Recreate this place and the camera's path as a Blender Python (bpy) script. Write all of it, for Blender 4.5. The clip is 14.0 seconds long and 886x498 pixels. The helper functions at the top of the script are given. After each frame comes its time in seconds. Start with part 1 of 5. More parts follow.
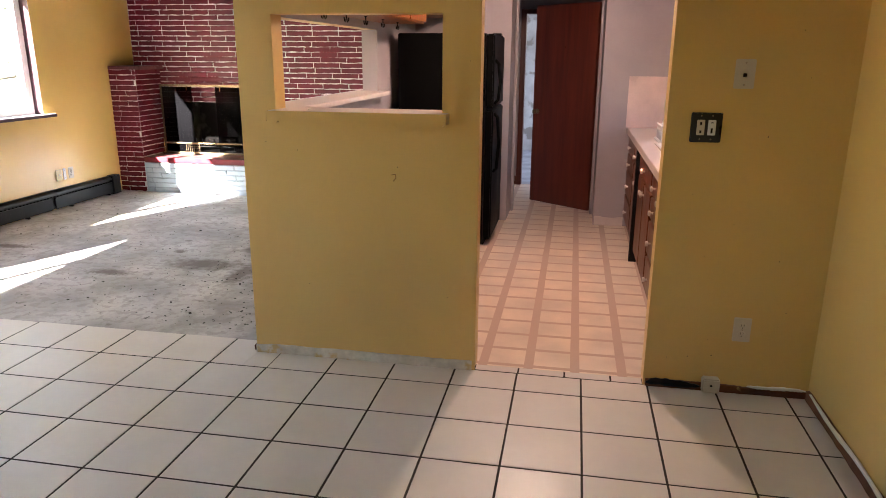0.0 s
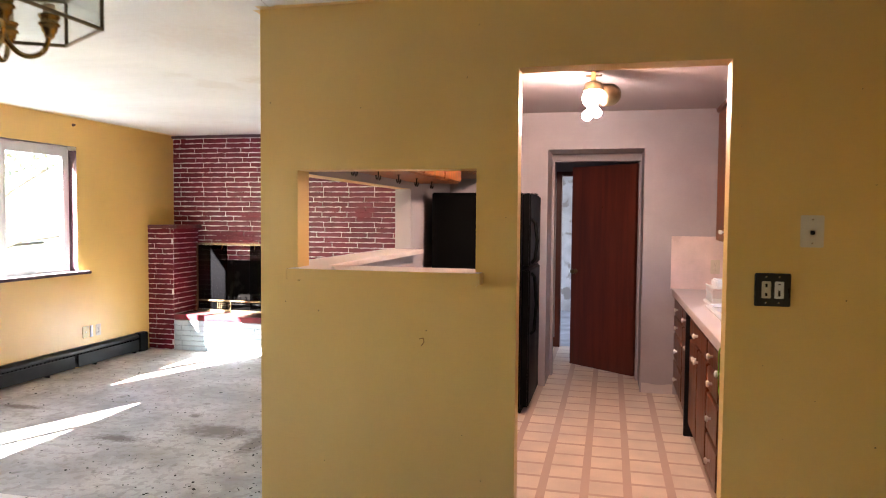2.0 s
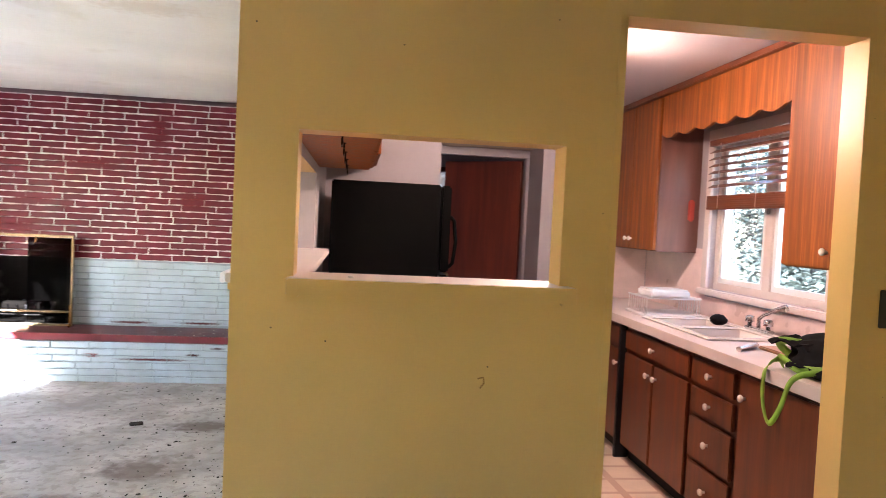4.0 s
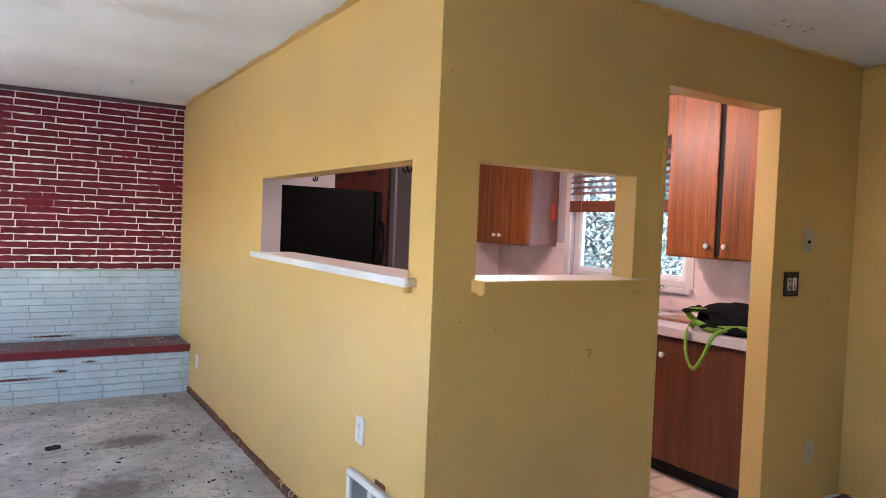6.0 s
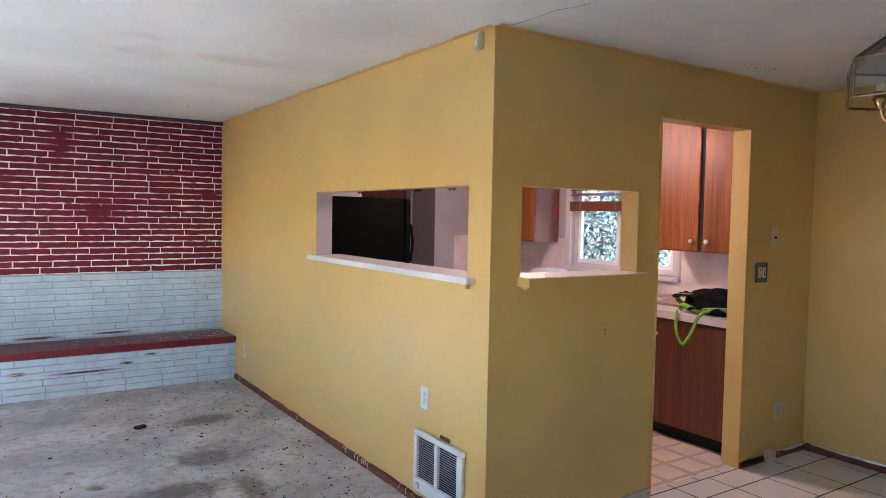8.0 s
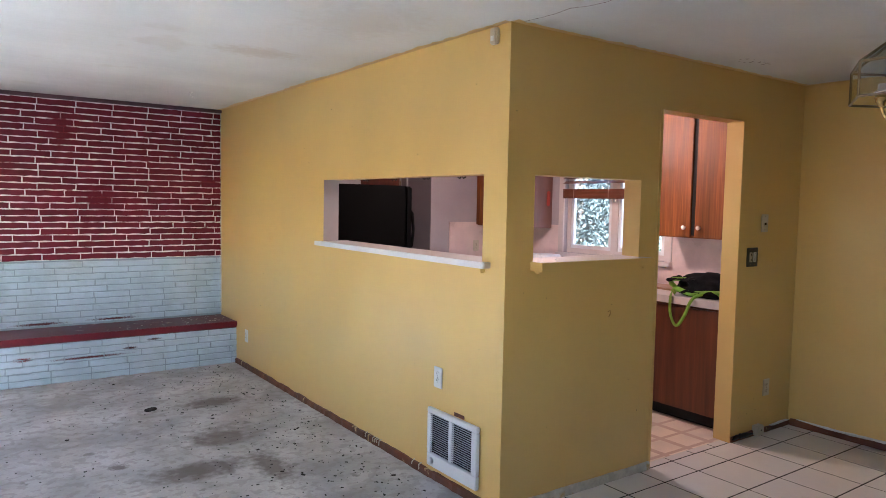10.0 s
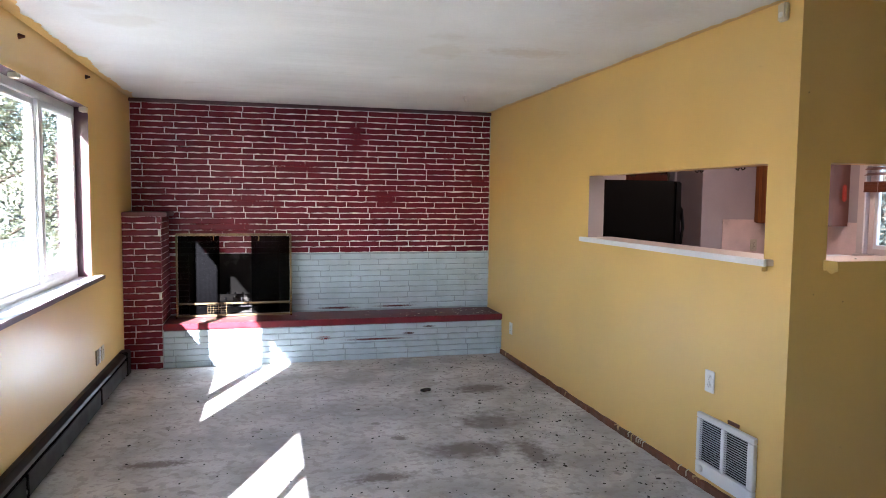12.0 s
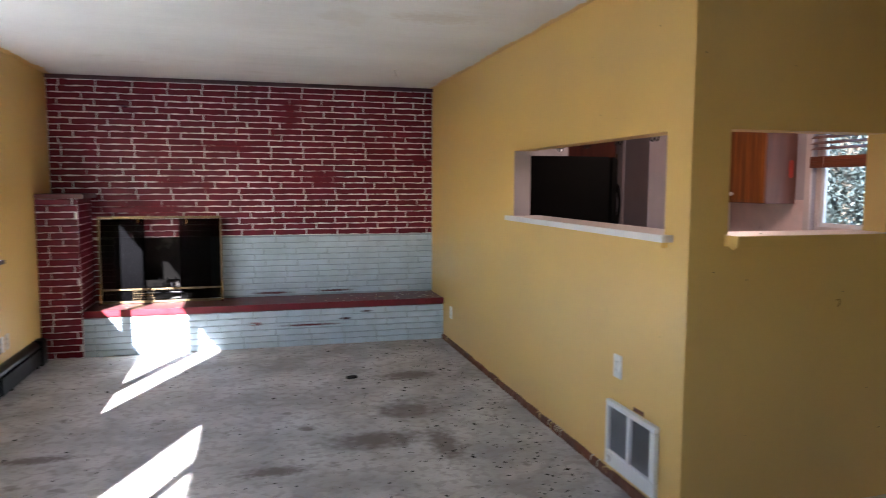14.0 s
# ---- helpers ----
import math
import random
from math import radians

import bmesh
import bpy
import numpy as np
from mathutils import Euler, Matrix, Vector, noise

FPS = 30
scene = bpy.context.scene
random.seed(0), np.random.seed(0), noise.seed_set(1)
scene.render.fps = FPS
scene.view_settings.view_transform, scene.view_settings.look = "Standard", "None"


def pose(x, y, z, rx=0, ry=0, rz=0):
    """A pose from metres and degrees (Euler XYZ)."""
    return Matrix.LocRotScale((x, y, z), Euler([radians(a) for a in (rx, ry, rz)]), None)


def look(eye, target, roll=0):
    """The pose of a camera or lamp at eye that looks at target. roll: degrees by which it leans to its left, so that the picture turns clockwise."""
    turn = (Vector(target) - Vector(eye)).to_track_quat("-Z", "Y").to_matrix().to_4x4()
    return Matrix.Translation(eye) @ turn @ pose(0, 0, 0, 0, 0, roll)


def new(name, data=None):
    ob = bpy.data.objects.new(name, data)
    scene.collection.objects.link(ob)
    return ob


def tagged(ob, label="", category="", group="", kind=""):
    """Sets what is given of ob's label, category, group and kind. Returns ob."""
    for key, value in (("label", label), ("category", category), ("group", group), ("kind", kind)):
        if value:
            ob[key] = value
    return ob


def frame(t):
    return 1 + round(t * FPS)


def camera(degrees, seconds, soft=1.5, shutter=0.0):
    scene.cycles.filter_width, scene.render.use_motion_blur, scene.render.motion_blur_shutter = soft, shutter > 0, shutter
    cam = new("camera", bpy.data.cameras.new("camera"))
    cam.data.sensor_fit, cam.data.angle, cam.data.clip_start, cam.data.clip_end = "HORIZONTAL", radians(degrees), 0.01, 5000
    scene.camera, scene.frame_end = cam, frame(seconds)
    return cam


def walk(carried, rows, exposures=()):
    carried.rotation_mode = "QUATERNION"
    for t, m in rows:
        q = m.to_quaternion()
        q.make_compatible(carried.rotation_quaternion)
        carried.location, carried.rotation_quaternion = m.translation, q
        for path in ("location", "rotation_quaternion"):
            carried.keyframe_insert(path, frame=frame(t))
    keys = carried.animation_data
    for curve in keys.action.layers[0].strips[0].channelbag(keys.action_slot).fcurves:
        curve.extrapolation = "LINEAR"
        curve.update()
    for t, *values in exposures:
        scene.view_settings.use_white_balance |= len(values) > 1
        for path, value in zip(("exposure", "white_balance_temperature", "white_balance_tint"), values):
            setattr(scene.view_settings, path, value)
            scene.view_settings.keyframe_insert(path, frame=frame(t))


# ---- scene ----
cam = camera(65.2, 14.0, soft=0.6, shutter=0.4)
PATH = [
    (0, (-0.001, 0.654, 1.537), (-0.351, 2.548, 0.997), 0.4),
    (0.5, (0.005, 0.668, 1.553), (-0.382, 2.58, 1.113), 0.2),
    (0.7, (0.009, 0.673, 1.548), (-0.4, 2.61, 1.266), 0.3),
    (1, (-0.015, 0.682, 1.54), (-0.437, 2.636, 1.503), 0.6),
    (1.5, (-0.032, 0.725, 1.526), (-0.479, 2.675, 1.521), 0.5),
    (2, (-0.047, 0.964, 1.51), (-0.515, 2.906, 1.418), 0.5),
    (2.2, (-0.067, 1.078, 1.514), (-0.544, 3.018, 1.409), 0.9),
    (4.5, (-1.716, 1.788, 1.451), (-1.179, 3.713, 1.393), 2.8),
    (5, (-2.165, 1.752, 1.487), (-1.401, 3.6, 1.444), 2.5),
    (5.5, (-2.539, 1.674, 1.497), (-1.638, 3.459, 1.458), 2.2),
    (6, (-2.863, 1.745, 1.469), (-1.812, 3.446, 1.403), 2.3),
    (6.5, (-3.194, 1.64, 1.517), (-2.087, 3.304, 1.45), 1.7),
    (7, (-3.376, 1.45, 1.552), (-2.264, 3.111, 1.479), 1.2),
    (7.5, (-3.467, 1.31, 1.564), (-2.373, 2.981, 1.479), 1.0),
    (10, (-3.809, 1.272, 1.567), (-2.653, 2.898, 1.433), 1.1),
    (10.5, (-3.812, 1.273, 1.566), (-2.7, 2.93, 1.429), 1.1),
    (10.8, (-3.818, 1.26, 1.558), (-2.864, 3.013, 1.419), 0.8),
    (11, (-3.808, 1.275, 1.574), (-3.038, 3.115, 1.427), 0.3),
    (11.5, (-3.861, 1.241, 1.546), (-3.317, 3.16, 1.405), 0.5),
    (12, (-3.859, 1.25, 1.533), (-3.371, 3.184, 1.39), 0.6),
    (12.5, (-3.869, 1.239, 1.538), (-3.415, 3.182, 1.397), 0.7),
    (13, (-3.846, 1.245, 1.53), (-3.408, 3.191, 1.379), 0.5),
    (13.5, (-3.649, 1.253, 1.502), (-3.233, 3.202, 1.334), -0.1),
    (14, (-3.308, 1.364, 1.483), (-2.797, 3.288, 1.298), 0.2),
]
walk(cam, [(t, look(eye, target, roll)) for t, eye, target, roll in PATH],
     [(t, 3.65 + s, k, 17) for t, s, k in ((0.0, 1.2, 6500), (2.0, 1.45, 6450), (5.0, 1.5, 5750), (6.0, 1.12, 5500), (7.5, 0.9, 5480), (11.0, 0.74, 5600), (12.5, 0.47, 5850), (14.0, 0.3, 5900))])

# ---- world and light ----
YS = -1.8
SUN_WAY = Vector((0.75, 1.8, -1.0)).normalized()
world = bpy.data.worlds.new("sky")
scene.world = world
world.use_nodes = True
wn = world.node_tree.nodes
sky = wn.new("ShaderNodeTexSky")
sky.sky_type = 'NISHITA'
sky.sun_disc = False
sky.sun_elevation = math.asin(-SUN_WAY.z)
sky.sun_rotation = math.atan2(-SUN_WAY.x, -SUN_WAY.y)
world.node_tree.links.new(sky.outputs[0], wn["Background"].inputs[0])
wn["Background"].inputs[1].default_value = 0.068


def lamp(name, kind, power, colour, m, **settings):
    data = bpy.data.lights.new(name, kind)
    data.energy, data.color = power, colour
    for key, value in settings.items():
        if key == "size":
            data.size = value
        elif key == "size_y":
            data.shape, data.size_y = "RECTANGLE", value
        elif key == "angle":
            data.angle = value
        elif key == "radius":
            data.shadow_soft_size = value
    ob = new(name, data)
    ob.matrix_world = m
    return ob


lamp("sun", "SUN", 5.0, (1.0, 0.95, 0.87), look((0, 0, 0), SUN_WAY), angle=radians(0.5))
# daylight in the openings that stay out of sight
lamp("bedroom_daylight", "AREA", 2.0, (0.78, 0.88, 1.0), look((1.1, 10.7, 1.5), (0, 10.7, 1.2)), size=1.3, size_y=1.1)
lamp("kitchen_bulb_light", "POINT", 1.6, (1.0, 0.58, 0.34), pose(-0.195, 5.325, 2.235), radius=0.045)

# ---- materials ----
def mat(name, col, rough=0.5, metal=0.0, var=0.12, scale=2.5, fine=70.0, bump=0.15, depth=0.002, spots=None, grain=None, rand=0.0, sheen=0.5, blots=()):
    """A painted or natural surface: colour varied at two scales, fine relief. spots: (colour, scale, threshold, amount); grain: stretch of the noise in x, y, z."""
    m = bpy.data.materials.new(name)
    m.use_nodes = True
    nt = m.node_tree
    b = nt.nodes["Principled BSDF"]
    b.inputs["Metallic"].default_value = metal
    b.inputs["Specular IOR Level"].default_value = sheen
    geo = nt.nodes.new("ShaderNodeNewGeometry")
    place = geo.outputs["Position"]
    if grain:
        stretch = nt.nodes.new("ShaderNodeVectorMath")
        stretch.operation = 'MULTIPLY'
        stretch.inputs[1].default_value = grain
        nt.links.new(place, stretch.inputs[0])
        place = stretch.outputs[0]

    def noise_of(s, detail=4.0):
        n = nt.nodes.new("ShaderNodeTexNoise")
        n.inputs["Scale"].default_value = s
        n.inputs["Detail"].default_value = detail
        nt.links.new(place, n.inputs["Vector"])
        return n.outputs["Fac"]

    def ramp(fac, lo, hi, a, c):
        r = nt.nodes.new("ShaderNodeMapRange")
        r.inputs["From Min"].default_value, r.inputs["From Max"].default_value = lo, hi
        r.inputs["To Min"].default_value, r.inputs["To Max"].default_value = a, c
        nt.links.new(fac, r.inputs["Value"])
        return r.outputs[0]

    def mix(fac, a, c, blend='MIX'):
        x = nt.nodes.new("ShaderNodeMix")
        x.data_type, x.blend_type = 'RGBA', blend
        for sock, v in ((x.inputs["Factor"], fac), (x.inputs["A"], a), (x.inputs["B"], c)):
            if isinstance(v, (int, float)):
                sock.default_value = v
            elif isinstance(v, tuple):
                sock.default_value = (*v, 1.0)
            else:
                nt.links.new(v, sock)
        return x.outputs["Result"]

    big, small = noise_of(scale), noise_of(fine, 2.0)
    dark = tuple(c * (1 - 2 * var) for c in col)
    light = tuple(min(1.0, c * (1 + var)) for c in col)
    colour = mix(ramp(big, 0.3, 0.7, 0, 1), dark, light)
    colour = mix(ramp(small, 0.35, 0.65, 0, var), colour, tuple(c * 0.55 for c in col))
    if rand:
        info = nt.nodes.new("ShaderNodeObjectInfo")
        colour = mix(ramp(info.outputs["Random"], 0, 1, 0, rand), colour, tuple(c * 0.6 for c in col))
    for sc, s, th, amount in (spots or ()):
        colour = mix(ramp(noise_of(s, 5.0), th, th + 0.06, 0, amount), colour, sc)
    for sc, centre, radii, amount in blots:
        off, stretch2, far = nt.nodes.new("ShaderNodeVectorMath"), nt.nodes.new("ShaderNodeVectorMath"), nt.nodes.new("ShaderNodeVectorMath")
        off.operation, stretch2.operation, far.operation = 'SUBTRACT', 'DIVIDE', 'LENGTH'
        off.inputs[1].default_value, stretch2.inputs[1].default_value = centre, radii
        nt.links.new(geo.outputs["Position"], off.inputs[0])
        nt.links.new(off.outputs[0], stretch2.inputs[0])
        nt.links.new(stretch2.outputs[0], far.inputs[0])
        edge = nt.nodes.new("ShaderNodeMath")
        edge.operation = 'MULTIPLY_ADD'
        edge.inputs[1].default_value = 1.6
        nt.links.new(noise_of(2.2 / max(0.02, min(radii)), 5.0), edge.inputs[0])
        nt.links.new(far.outputs["Value"], edge.inputs[2])
        colour = mix(ramp(edge.outputs[0], 1.95, 1.25, 0, amount), colour, sc)
    nt.links.new(colour, b.inputs["Base Color"])
    nt.links.new(ramp(big, 0.3, 0.7, max(0.02, rough - 0.07), min(1.0, rough + 0.07)), b.inputs["Roughness"])
    if bump:
        bp = nt.nodes.new("ShaderNodeBump")
        bp.inputs["Strength"].default_value, bp.inputs["Distance"].default_value = bump, depth
        nt.links.new(small, bp.inputs["Height"])
        nt.links.new(bp.outputs[0], b.inputs["Normal"])
    return m


def glass_mat(name, tint=(0.95, 0.98, 0.98)):
    m = bpy.data.materials.new(name)
    m.use_nodes = True
    nt = m.node_tree
    out = nt.nodes["Material Output"]
    clear, gloss, blend = nt.nodes.new("ShaderNodeBsdfTransparent"), nt.nodes.new("ShaderNodeBsdfGlossy"), nt.nodes.new("ShaderNodeMixShader")
    weight = nt.nodes.new("ShaderNodeLayerWeight")
    weight.inputs["Blend"].default_value = 0.3
    strength = nt.nodes.new("ShaderNodeMapRange")
    strength.inputs["To Min"].default_value, strength.inputs["To Max"].default_value = 0.03, 0.35
    nt.links.new(weight.outputs["Facing"], strength.inputs["Value"])
    clear.inputs[0].default_value = (*tint, 1)
    gloss.inputs["Roughness"].default_value = 0.02
    nt.links.new(strength.outputs[0], blend.inputs[0])
    nt.links.new(clear.outputs[0], blend.inputs[1])
    nt.links.new(gloss.outputs[0], blend.inputs[2])
    nt.links.new(blend.outputs[0], out.inputs[0])
    return m


def glow_mat(name, col, strength):
    m = bpy.data.materials.new(name)
    m.use_nodes = True
    b = m.node_tree.nodes["Principled BSDF"]
    b.inputs["Emission Color"].default_value = (*col, 1)
    b.inputs["Emission Strength"].default_value = strength
    return m


YELLOW = mat("yellow_wall_paint", (0.675, 0.442, 0.130), 0.39, var=0.045, scale=1.3, fine=210, bump=0.3, depth=0.0016, sheen=0.8)
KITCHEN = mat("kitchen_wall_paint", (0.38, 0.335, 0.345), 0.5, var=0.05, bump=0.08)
SPECKS = [(speck.uniform(-1, 1), speck.uniform(-1, 1), speck.uniform(0.004, 0.011)) for speck in [random.Random(8)] for _ in range(16)]
CEILING = mat("ceiling_plaster", (0.71, 0.725, 0.72), 0.8, var=0.06, scale=1.1, fine=90, bump=0.25, spots=[((0.46, 0.42, 0.35), 1.6, 0.62, 0.25), ((0.10, 0.08, 0.06), 14.0, 0.77, 0.7)], blots=[((0.45, 0.38, 0.28), (-2.3, 5.35, 2.44), (0.28, 0.14, 0.1), 0.35), ((0.45, 0.38, 0.3), (-2.15, 4.35, 2.44), (0.3, 0.4, 0.1), 0.2), *[((0.09, 0.06, 0.04), (0.12 + 0.13 * u, 3.64 + 0.05 * v, 2.44), (w, w, 0.1), 0.85) for u, v, w in SPECKS]])
def rippled(m, stretch=(0.35, 4.5, 0.0), depth=0.02, detail=3.0):
    """Adds faint waves: of old ceiling board side by side along y, or of a rolled paint film."""
    nt = m.node_tree
    geo, way, wave = nt.nodes.new("ShaderNodeNewGeometry"), nt.nodes.new("ShaderNodeVectorMath"), nt.nodes.new("ShaderNodeTexNoise")
    way.operation = 'MULTIPLY'
    way.inputs[1].default_value = stretch
    wave.inputs["Scale"].default_value, wave.inputs["Detail"].default_value = 1.0, detail
    nt.links.new(geo.outputs["Position"], way.inputs[0])
    nt.links.new(way.outputs[0], wave.inputs["Vector"])
    bump = nt.nodes.new("ShaderNodeBump")
    bump.inputs["Strength"].default_value, bump.inputs["Distance"].default_value = 1.0, depth
    nt.links.new(wave.outputs["Fac"], bump.inputs["Height"])
    b = nt.nodes["Principled BSDF"]
    nt.links.new(b.inputs["Normal"].links[0].from_socket, bump.inputs["Normal"])
    nt.links.new(bump.outputs[0], b.inputs["Normal"])


rippled(CEILING)
rippled(YELLOW, (16.0, 16.0, 9.0), 0.0006, 2.0)
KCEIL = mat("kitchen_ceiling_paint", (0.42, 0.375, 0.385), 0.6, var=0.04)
CONCRETE = mat("bare_stained_floor", (0.52, 0.51, 0.495), 0.85, var=0.2, scale=2.2, fine=55, bump=0.35, depth=0.003, spots=[((0.27, 0.25, 0.225), 2.0, 0.55, 0.4), ((0.62, 0.61, 0.60), 4.0, 0.57, 0.4), ((0.28, 0.26, 0.24), 16.0, 0.52, 0.45), ((0.13, 0.11, 0.095), 9.0, 0.64, 0.5), ((0.05, 0.04, 0.035), 26.0, 0.70, 0.8), ((0.07, 0.06, 0.05), 60.0, 0.70, 0.6)], blots=[((0.12, 0.095, 0.075), c, r, 0.75) for c, r in (((-2.2, 6.55, 0), (0.26, 0.13, 1)), ((-2.38, 5.74, 0), (0.24, 0.22, 1)), ((-2.66, 5.25, 0), (0.32, 0.14, 1)), ((-3.26, 4.93, 0), (0.2, 0.07, 1)), ((-4.5, 5.4, 0), (0.22, 0.06, 1)), ((-2.3, 5.1, 0), (0.1, 0.3, 1)), ((-3.05, 5.54, 0), (0.06, 0.05, 1)))])
TILE = mat("glazed_floor_tile", (0.70, 0.67, 0.62), 0.38, var=0.04, scale=3, fine=25, bump=0.03, rand=0.12, spots=[((0.25, 0.2, 0.15), 30.0, 0.79, 0.6)])
GROUT = mat("dark_grout", (0.03, 0.024, 0.02), 0.9, bump=0.3)
BRICK_RED = mat("red_painted_brick", (0.145, 0.0055, 0.02), 0.5, var=0.15, scale=7, fine=45, bump=0.5, depth=0.003, rand=0.35, spots=[((0.45, 0.36, 0.34), 24.0, 0.745, 0.6)], sheen=0.3)
BRICK_WHITE = mat("grey_white_painted_brick", (0.47, 0.58, 0.66), 0.5, var=0.07, scale=6, fine=24, bump=0.8, depth=0.006, rand=0.1, spots=[((0.25, 0.28, 0.30), 30.0, 0.72, 0.6), ((0.17, 0.02, 0.03), 9.0, 0.76, 0.9)], blots=[((0.19, 0.012, 0.025), (-3.36, 7.755, 0.223), (0.07, 0.05, 0.018), 1.0), ((0.10, 0.015, 0.02), (-2.87, 7.755, 0.195), (0.3, 0.05, 0.012), 1.0), ((0.05, 0.012, 0.015), (-2.55, 7.755, 0.24), (0.06, 0.05, 0.012), 1.0), ((0.05, 0.012, 0.015), (-2.35, 7.755, 0.3), (0.06, 0.05, 0.012), 0.9), ((0.09, 0.015, 0.02), (-3.2, 8.232, 0.43), (0.2, 0.05, 0.014), 1.0), ((0.09, 0.015, 0.02), (-2.6, 8.232, 0.435), (0.2, 0.05, 0.012), 1.0)])
MORTAR = mat("whitish_mortar", (0.80, 0.78, 0.79), 0.8, var=0.1, scale=9, fine=60, bump=0.5, spots=[((0.155, 0.008, 0.02), 2.6, 0.66, 0.9), ((0.155, 0.008, 0.02), 14.0, 0.645, 0.9)], blots=[((0.155, 0.008, 0.02), c, r, 1.0) for c, r in (((-3.0, 8.235, 2.15), (0.11, 0.2, 0.17)), ((-2.71, 8.235, 1.547), (0.17, 0.2, 0.11)), ((-3.59, 8.235, 1.83), (0.3, 0.2, 0.06)), ((-1.72, 8.235, 1.72), (0.15, 0.2, 0.05)), ((-4.3, 8.235, 1.25), (0.5, 0.2, 0.1)), ((-4.05, 8.235, 1.5), (0.2, 0.2, 0.07)))])
# Same paint as the white bricks, darkened to put joint shadows into the colour.
MORTAR_WHITE_SHADED = mat("shaded_painted_mortar", (0.32, 0.40, 0.45), 0.6, var=0.08, scale=8, bump=0.5)
HEARTH_TOP = mat("worn_red_hearth_paint", (0.13, 0.045, 0.05), 0.5, var=0.25, scale=5, fine=30, bump=0.4, spots=[((0.35, 0.27, 0.26), 8.0, 0.63, 0.5), ((0.03, 0.02, 0.02), 18, 0.68, 0.7)])
HEARTH_EDGE = mat("red_hearth_edge", (0.15, 0.007, 0.016), 0.4, var=0.15, scale=8)
SOOT = mat("sooty_firebrick", (0.035, 0.032, 0.03), 0.9, var=0.3, scale=5, bump=0.6, spots=[((0.12, 0.115, 0.105), 4.0, 0.55, 0.8)])
WHITE = mat("white_plastic", (0.74, 0.74, 0.72), 0.35, var=0.04, bump=0.0)
VINYL = mat("white_vinyl_frame", (0.74, 0.75, 0.76), 0.4, var=0.04, bump=0.0)
IVORY = mat("ivory_plastic", (0.60, 0.53, 0.40), 0.35, var=0.06, bump=0.0)
OLD_WHITE = mat("yellowed_old_paint", (0.60, 0.56, 0.47), 0.5, var=0.15, scale=12, bump=0.3, spots=[((0.5, 0.34, 0.1), 9.0, 0.6, 0.8), ((0.08, 0.06, 0.04), 22.0, 0.7, 0.7)])
BLACK_METAL = mat("black_painted_metal", (0.011, 0.011, 0.013), 0.38, var=0.2, scale=6, bump=0.06, spots=[((0.05, 0.05, 0.055), 12.0, 0.7, 0.4)], sheen=0.22)
BLACK_GLOSS = mat("black_appliance_enamel", (0.003, 0.003, 0.003), 0.42, var=0.1, fine=260, bump=0.12, depth=0.0006, sheen=0.04)
BLACK_PLATE = mat("black_plate", (0.012, 0.012, 0.013), 0.3, var=0.05, bump=0.0)
# Dark colours invented for the unseen room end, to soak up bounced light.
UNSEEN_PANEL = mat("unseen_bounce_cutting_panel", (0.075, 0.04, 0.022), 0.5, var=0.2, scale=2.0, fine=12, bump=0.05, grain=(8, 8, 0.5))
UNSEEN_CARPET = mat("unseen_bounce_cutting_carpet", (0.06, 0.045, 0.035), 0.95, var=0.2, scale=6, fine=150, bump=0.4)
# Near-black that stands for shade in gaps and slots; also toe kicks, feet.
DARK = mat("dark_hollow", (0.01, 0.009, 0.008), 0.9, bump=0.0)
BRASS = mat("aged_brass", (0.50, 0.34, 0.13), 0.22, 1.0, var=0.15, scale=12, bump=0.05)
BRASS_DARK = mat("antique_brass", (0.20, 0.15, 0.09), 0.4, 1.0, var=0.2, scale=12, bump=0.05)
CHROME = mat("chrome", (0.62, 0.62, 0.63), 0.15, 1.0, var=0.05, bump=0.0)
DOOR_WOOD = mat("dark_red_brown_veneer", (0.125, 0.023, 0.011), 0.4, var=0.22, scale=1.6, fine=14, bump=0.06, grain=(9, 9, 0.7))
CAB_WOOD = mat("orange_fir_veneer", (0.30, 0.092, 0.018), 0.45, var=0.3, scale=3.0, fine=10, bump=0.05, grain=(10, 10, 0.4), spots=[((0.17, 0.042, 0.010), 7.5, 0.5, 0.5)], sheen=0.25)
BASE_WOOD = mat("brown_cabinet_wood", (0.15, 0.04, 0.013), 0.38, var=0.25, scale=2.0, fine=12, bump=0.05, grain=(8, 8, 0.5), spots=[((0.11, 0.03, 0.012), 3.5, 0.54, 0.5)])
SIDE_WOOD = mat("faded_cabinet_side", (0.165, 0.068, 0.052), 0.5, var=0.15, scale=2.0, grain=(6, 6, 0.7), spots=[((0.10, 0.03, 0.02), 22, 0.72, 0.8)])
BLIND_WOOD = mat("brown_blind_slats", (0.15, 0.045, 0.02), 0.4, var=0.2, scale=8, grain=(1, 0.5, 6))
BARE_WOOD = mat("raw_brown_baseboard", (0.145, 0.045, 0.017), 0.6, var=0.3, scale=5, fine=30, bump=0.3, spots=[((0.55, 0.40, 0.2), 13.0, 0.63, 0.8), ((0.02, 0.015, 0.01), 7.0, 0.66, 0.85)])
LAMINATE = mat("pinkish_white_laminate", (0.62, 0.54, 0.51), 0.45, var=0.05, scale=4, bump=0.02)
SPLASH = mat("marbled_pink_laminate", (0.72, 0.56, 0.52), 0.32, var=0.08, scale=5, bump=0.02)
SILL_WHITE = mat("white_shelf_paint", (0.72, 0.72, 0.74), 0.4, var=0.06, bump=0.1)
PORCELAIN = mat("white_enamel_sink", (0.76, 0.73, 0.70), 0.18, var=0.03, bump=0.0)
